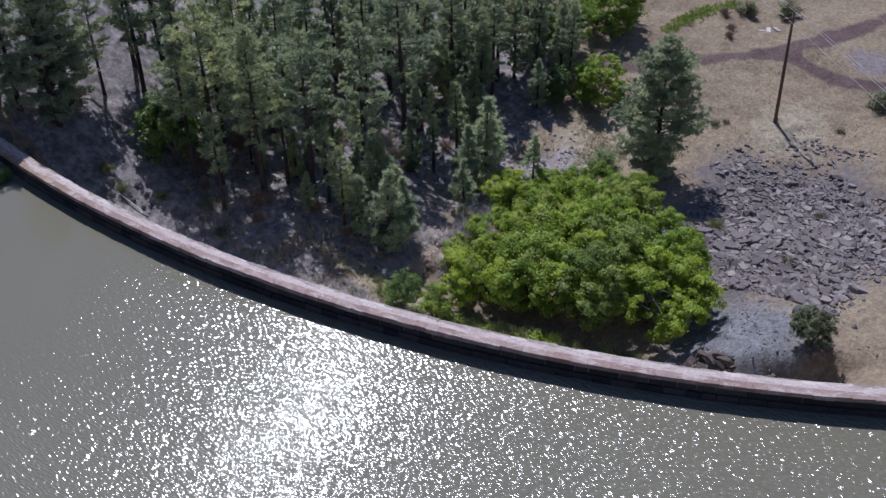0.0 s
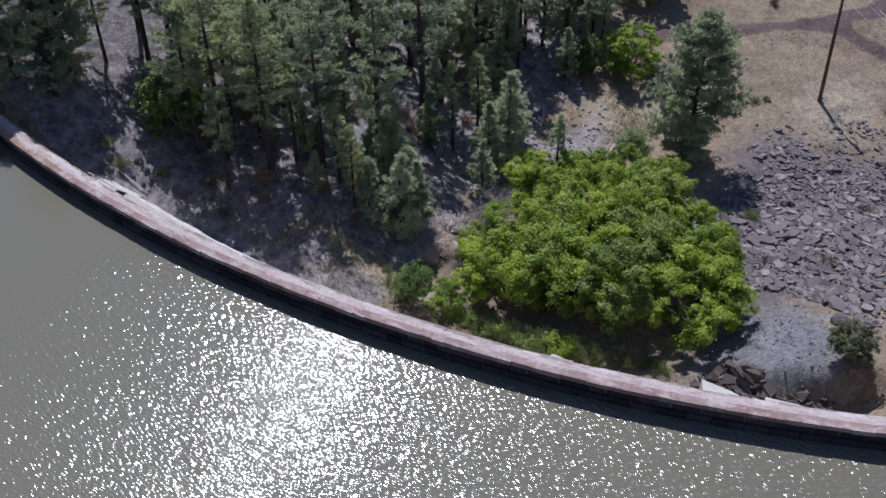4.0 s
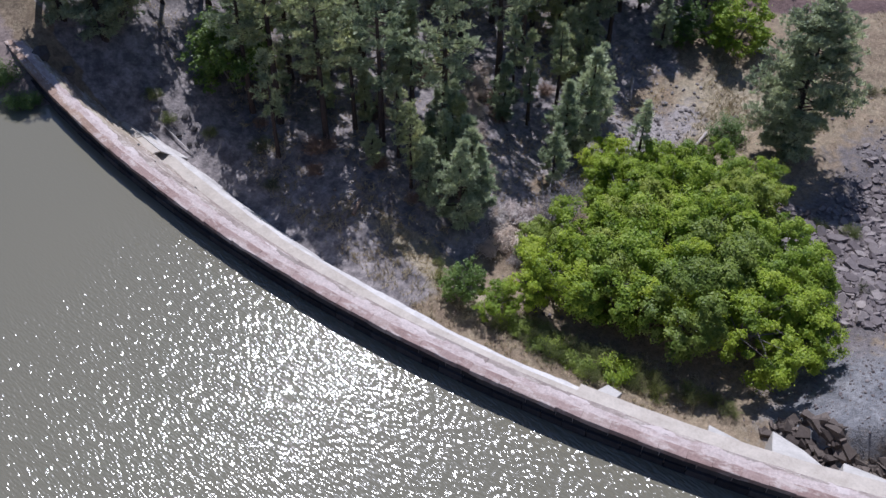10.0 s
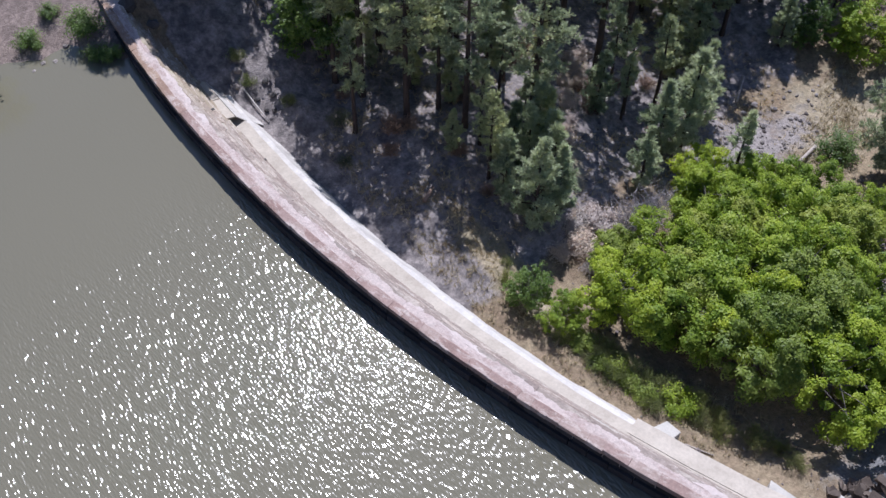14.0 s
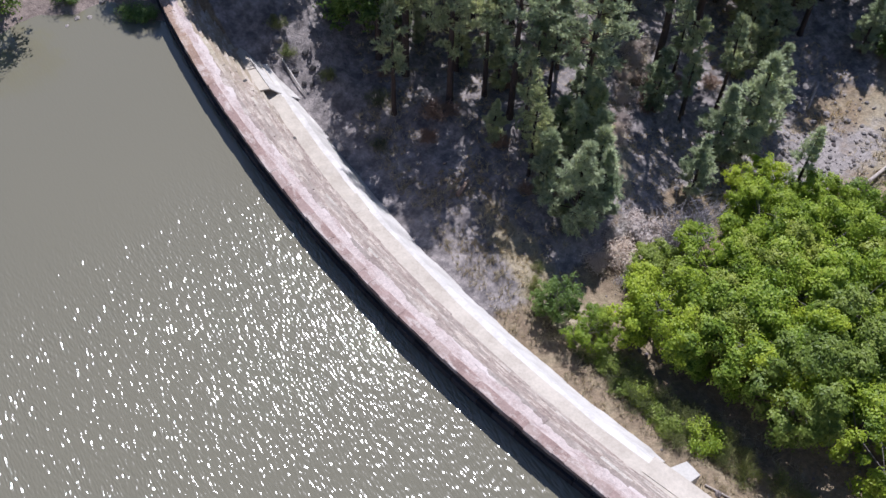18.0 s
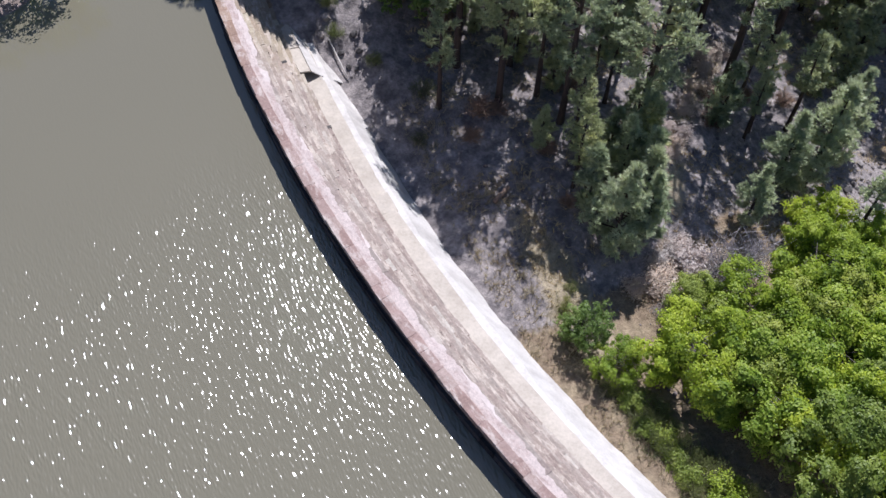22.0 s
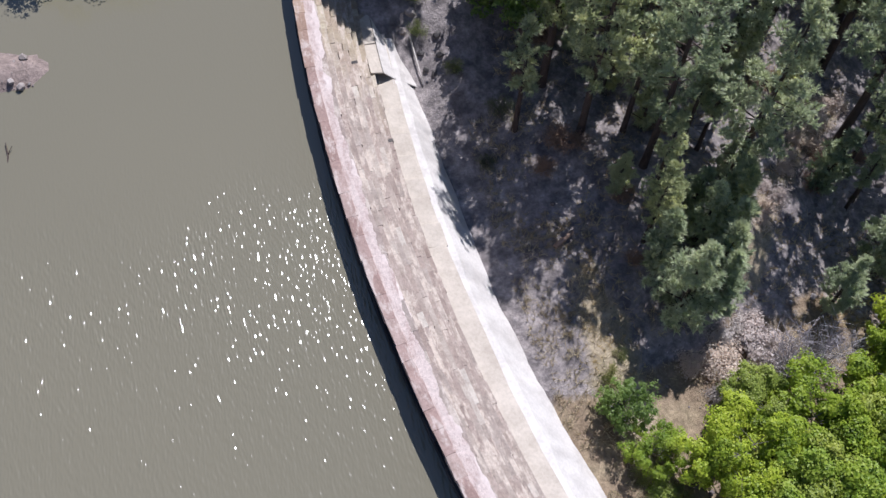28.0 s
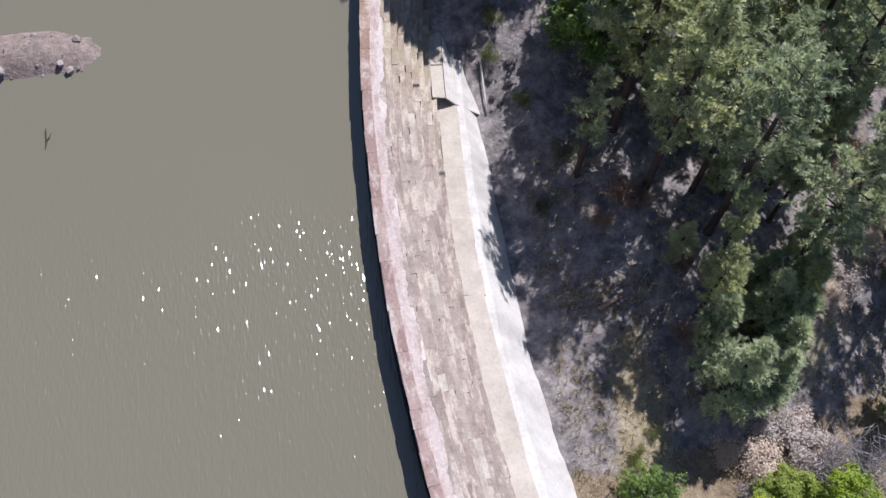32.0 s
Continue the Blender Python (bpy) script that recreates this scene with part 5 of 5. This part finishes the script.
    for name, label, mat, n, pick in (
            ("stream_stones", "scattered grey stones of a dry stream bed", M_STREAM, 900, lambda: (rnd.gauss(24, 5), rnd.gauss(14, 2.6), min(0.6, 0.08 + rnd.expovariate(9)))),
            ("gravel_stones", "broken slate gravel below the talus", M_TALUS_FAR, 1700, lambda: (rnd.gauss(12.5, 3.2), rnd.gauss(-8.5, 3.0), min(0.26, 0.03 + rnd.expovariate(24)))),
            ("bank_stones", "scattered stones on the dry slope", M_TALUS_FAR, 900, lambda: (rnd.uniform(3, 46), rnd.uniform(-20, 34), min(0.5, 0.06 + rnd.expovariate(11)))),
            ("islet_stones", "pebbles and stones on the islet", M_STREAM, 110, lambda: (rnd.uniform(-24.5, -17.8), rnd.uniform(29.4, 33.6), min(0.22, 0.04 + rnd.expovariate(22))))):
        chunks = []
        for _ in range(n):
            x, y, s = pick()
            z = sz(x, y)
            if name == "islet_stones" and z < WATER_Z - 0.05 or math.hypot(x - CX, y - CY) > 84 and name != "islet_stones":
                continue
            m = Matrix.LocRotScale((x, y, z + 0.1 * s), Euler((0, 0, rnd.random() * 6)), (s, s, s))
            v, f = rnd.choice(unit)
            chunks.append(([tuple(m @ Vector(q)) for q in v], f))
        v, f = join(chunks)
        tagged(new(name, mesh_from(name, v, f, mat)), label, "stones", kind="stuff")


boulders()


# ---- grass and litter ----
def grass():
    rng = np.random.default_rng(61)
    patch = Lattice(62)

    def sow(name, label, n, box, keep, length, width, count, mat, upright=1.0):
        x, y = rng.uniform(box[0], box[1], n), rng.uniform(box[2], box[3], n)
        ok = keep(x, y) + 1.2 * patch(x / 2.2, y / 2.2) > rng.random(n)
        ok &= np.hypot(x - CX, y - CY) < 83.6
        x, y = x[ok], y[ok]
        c = np.stack([x, y, surface_z(x, y) - 0.02], -1)
        v, f = blades(c, np.tile([0.0, 0.0, upright], (len(c), 1)), length, width, count, 0.55, rng)
        tagged(new(name, from_arrays(name, v, f, mat)), label, "grass", kind="stuff")
    sow("dry_grass", "straw-coloured dry grass by the dam's foot", 4600, (0.5, 8.5, -3, 27), lambda x, y: 0.85 - np.abs(84.0 - np.hypot(x - CX, y - CY) - 2.2) / 3.0, 0.42, 0.016, 7, M_DRYGRASS)
    sow("dry_grass", "straw-coloured dry grass of the clearing", 7000, (24, 44, 2, 17), lambda x, y: 0.8 - np.hypot((x - 33) / 9, (y - 9) / 6), 0.45, 0.018, 7, M_DRYGRASS)
    sow("dry_grass", "sparse dry grass on the flat", 3000, (30, 62, -14, 8), lambda x, y: 0.35 + 0 * x, 0.2, 0.02, 6, M_DRYGRASS)
    sow("green_grass", "green grass beside the track", 2500, (56.0, 67, 9, 15.5), lambda x, y: 0.9 - track(x, y, ((57.0, 14.2), (60, 13.4), (63, 12.2), (66, 10.4))) / 1.6, 0.3, 0.03, 8, M_LEAF_MID)
    sow("forest_litter", "fallen needles, twigs and dry grass under pines", 11000, (3, 34, 12, 40), lambda x, y: 0.35 + 0 * x, 0.4, 0.016, 6, M_DRYGRASS, 0.6)


grass()


# ---- pole, wood, concrete pieces ----
def utility_pole():
    root = tagged(new("utility_pole"), "brown wooden utility pole, leaning a little, with three wires", "utility pole")
    x, y = 45.1, -1.2
    z = sz(x, y)
    root.location = (x, y, z)
    top = Vector((0.78, 0.99, 10.25))
    v, f = tube([(0, 0, -0.3), tuple(top * 0.5), tuple(top)], [0.17, 0.145, 0.115], 10)
    put_part("pole", mesh_from("pole", v, f, M_POLE, True), root, "weathered brown timber")
    along = Vector((-0.655, -0.755, 0.0))
    cross = Vector((0.755, -0.655, 0.0))
    c = top * 0.955
    bm = bmesh.new()
    bmesh.ops.create_cube(bm, size=1.0)
    for q in bm.verts:
        q.co = Vector((q.co.x * 1.9, q.co.y * 0.10, q.co.z * 0.12))
    bmesh.ops.bevel(bm, geom=list(bm.edges), offset=0.015, segments=1, affect="EDGES")
    arm = part("crossarm", bm, M_POLE, root, "short timber crossarm")
    arm.matrix_local = Matrix.Translation(c) @ Matrix.Rotation(math.atan2(cross.y, cross.x), 4, "Z")
    for k in (-0.85, 0.85, 0.0):
        foot = c + cross * k + Vector((0, 0, 0.06)) if k else Vector(top)
        v, f = tube([tuple(foot), tuple(foot + Vector((0, 0, 0.08))), tuple(foot + Vector((0, 0, 0.17)))], [0.04, 0.055, 0.03], 8)
        cap = put_part("insulator", mesh_from("insulator", v, f, M_METAL, True), arm if k else root, "grey insulator")
        if k:
            cap.matrix_local = arm.matrix_local.inverted()
        pts = []
        for s in np.linspace(-60, 60, 41):
            pts.append(tuple(foot + Vector((0, 0, 0.17)) + along * s + Vector((0, 0, 0.00075 * s * s - 0.045 * abs(s)))))
        v, f = tube(pts, [0.014] * len(pts), 4)
        put_part("wire", mesh_from("wire", v, f, M_WIRE), root, "bare grey wire")
    v, f = tube([(0.15, -0.1, 0.0), (0.16, -0.1, 0.45)], [0.09, 0.09], 8)
    put_part("ground_box", mesh_from("ground_box", v, f, M_METAL), root, "small grey box at the foot")


utility_pole()


def timber(name, a, b, r, label, category, mat=M_WOOD):
    (x0, y0), (x1, y1) = a, b
    pts = [(x0 + (x1 - x0) * k, y0 + (y1 - y0) * k) for k in (0, 0.33, 0.66, 1)]
    zs = [sz(*p) + r * 0.8 for p in pts]
    line = [(*p, zs[0] + (zs[3] - zs[0]) * k + 0.05) for p, k in zip(pts, (0, 0.33, 0.66, 1))]
    v, f = tube(line, [r, r * 0.97, r * 0.92, r * 0.85], 8)
    tagged(new(name, mesh_from(name, v, f, mat, True)), label, category)


timber("log", (29.3, 10.0), (25.8, 9.5), 0.13, "pale weathered log lying in the clearing", "log")
timber("log", (29.2, 16.6), (31.6, 18.0), 0.11, "grey fallen log in the stream bed", "log")
timber("log", (3.0, 19.1), (4.1, 19.7), 0.13, "short orange-brown log on the forest floor", "log", M_BROWNTWIG)
timber("plank", (-0.87, 31.9), (-0.80, 29.35), 0.045, "long pale timber lying at the concrete's foot", "plank", M_PALEWOOD)
timber("log", (4.0, -0.3), (4.6, -1.6), 0.05, "thin grey branch lying beside the concrete", "log")
timber("stake", (43.4, 1.2), (43.45, 1.25), 0.05, "short dark stake in the ground", "stake", M_POLE)


def panel(y0, corner, y1, thick, label):
    """A sloping triangular concrete panel: along the ledge from y0 to y1, with its free corner down the slope."""
    r_e = R_UP - 4.75
    at = lambda y: Vector(polar(r_e, math.asin((y - CY) / r_e), -4.82))
    p1, p2, p3 = at(y0), Vector(corner), at(y1)
    mid = p2.lerp(p3, 0.5) + Vector((0.12, -0.1, 0.0))
    bm = bmesh.new()
    top = [bm.verts.new(p) for p in (p1, p2, mid, p3)]
    low = [bm.verts.new(p - Vector((0, 0, thick))) for p in (p1, p2, mid, p3)]
    bm.faces.new(top)
    bm.faces.new(list(reversed(low)))
    for i in range(4):
        k = (i + 1) % 4
        bm.faces.new((top[i], low[i], low[k], top[k]))
    bmesh.ops.recalc_face_normals(bm, faces=bm.faces)
    bmesh.ops.bevel(bm, geom=list(bm.edges), offset=0.04, segments=1, affect="EDGES")
    part("apron_panel", bm, M_PANEL, dam, label)


panel(-7.64, (6.72, -6.83, -6.40), -10.07, 1.6, "white concrete panel, tapering to a point")
panel(-10.54, (6.83, -10.25, -5.50), -13.4, 1.4, "white concrete panel, tapering to a point")


def plate(ring_top, thick, mat, label, name="apron_panel"):
    """A slab with the given upper corners, hanging down by its thickness."""
    bm = bmesh.new()
    top = [bm.verts.new(p) for p in ring_top]
    low = [bm.verts.new(Vector(p) - Vector((0, 0, thick))) for p in ring_top]
    bm.faces.new(top)
    bm.faces.new(list(reversed(low)))
    for i in range(len(top)):
        k = (i + 1) % len(top)
        bm.faces.new((top[i], low[i], low[k], top[k]))
    bmesh.ops.recalc_face_normals(bm, faces=bm.faces)
    bmesh.ops.bevel(bm, geom=list(bm.edges), offset=0.02, segments=1, affect="EDGES")
    part(name, bm, mat, dam, label)


plate([polar(R_UP - 4.75, -0.3575, -4.82), (4.31, -4.50, -5.55), (4.62, -6.15, -5.62), polar(R_UP - 4.75, -0.3895, -4.82)], 1.2, M_PANEL, "low white concrete panel at the ledge")


def north_skin():
    """The raised concrete roof over the outlet, its white outer slope, and the lower skin south of the opening."""
    plate([(-3.72, 32.2, -3.62), (-2.68, 33.3, -4.10), (-2.80, 31.2, -4.05), (-3.42, 31.0, -3.74)], 0.10, M_LEDGE, "beige concrete roof of the outlet", "outlet_roof")
    plate([(-3.42, 30.97, -3.76), (-2.80, 31.17, -4.08), (-2.86, 29.25, -4.02), (-3.47, 29.21, -3.80)], 0.10, M_LEDGE, "beige concrete roof of the outlet", "outlet_roof")
    plate([(-2.65, 33.32, -4.11), (-1.91, 33.4, -5.15), (-1.36, 31.4, -5.62), (-1.0, 29.41, -6.05), (-2.40, 29.24, -4.55), (-2.83, 29.25, -4.03), (-2.77, 31.2, -4.06)], 0.10, M_CONCRETE, "white concrete slope beside the outlet")
    plate([(-3.72, 32.5, -3.9), (-2.68, 33.5, -4.25), (-1.9, 33.6, -5.2), (-2.0, 33.2, -5.2), (-2.8, 33.1, -4.25), (-3.72, 32.1, -3.9)], 1.2, M_LEDGE, "concrete end wall of the outlet", "end_wall")
    r_e = R_UP - 4.28
    at = lambda y, z: Vector(polar(r_e, math.asin((y - CY) / r_e), z))
    plate([at(29.15, -4.60), (-1.46, 29.3, -5.95), (-1.10, 27.9, -6.25), (-0.95, 26.4, -6.5), at(24.6, -4.70)], 1.4, M_CONCRETE, "white concrete panel beside the outlet")
    # short beige slabs that lap over one another along the ledge
    rnd = random.Random(77)
    y = 28.85
    while y > 20.5:
        n = rnd.uniform(1.0, 1.6)
        q = lambda r, yy, z: Vector(polar(r, math.asin((yy - CY) / r), z))
        r0, r1 = R_UP - 3.45 + rnd.uniform(-0.05, 0.1), R_UP - 4.38 + rnd.uniform(-0.08, 0.06)
        plate([q(r0, y, -4.34), q(r1, y, -4.58), q(r1, y - n - 0.1, -4.70), q(r0, y - n - 0.1, -4.47)], 0.3, M_LEDGE, "beige slab of sprayed concrete", "ledge_slab")
        y -= n


north_skin()
plate([polar(R_UP - 4.75, -0.2910, -4.82), (2.95, 0.50, -5.70), (3.05, -0.30, -5.75), polar(R_UP - 4.75, -0.3035, -4.82)], 1.2, M_PANEL, "small white concrete panel")



def small_finds():
    """Loose pieces: boards by the track, a drowned branch."""
    for k, (dx, dy, turn, size) in enumerate([(0, 0, 0.3, 1.3), (0.5, -0.7, 0.9, 1.0), (-0.6, 0.5, 2.0, 0.8)]):
        bm = bmesh.new()
        bmesh.ops.create_cube(bm, size=1.0)
        for v in bm.verts:
            v.co = Vector((v.co.x * size, v.co.y * 0.42, v.co.z * 0.06))
        bmesh.ops.bevel(bm, geom=list(bm.edges), offset=0.012, segments=1, affect="EDGES")
        me = bpy.data.meshes.new("board")
        bm.to_mesh(me)
        bm.free()
        me.materials.append(M_CONCRETE if k == 0 else M_WOOD)
        ob = tagged(new("board", me), "pale loose board lying on dry soil", "board", "loose boards")
        x, y = 62.9 + dx, 5.4 + dy
        ob.matrix_world = Matrix.Translation((x, y, sz(x, y) + 0.06)) @ Matrix.Rotation(turn, 4, "Z")
    x, y = -20.0, 26.9
    v1 = tube([(x, y - 0.9, WATER_Z - 0.1), (x + 0.1, y - 0.2, WATER_Z + 0.03), (x + 0.05, y + 0.5, WATER_Z + 0.10)], [0.03, 0.035, 0.02], 5)
    v2 = tube([(x + 0.1, y - 0.1, WATER_Z + 0.02), (x + 0.35, y + 0.2, WATER_Z + 0.18)], [0.025, 0.01], 5)
    v, f = join([v1, v2])
    tagged(new("branch", mesh_from("branch", v, f, M_BARK)), "dark drowned branch breaking the water's surface", "branch")


small_finds()

build_stones()
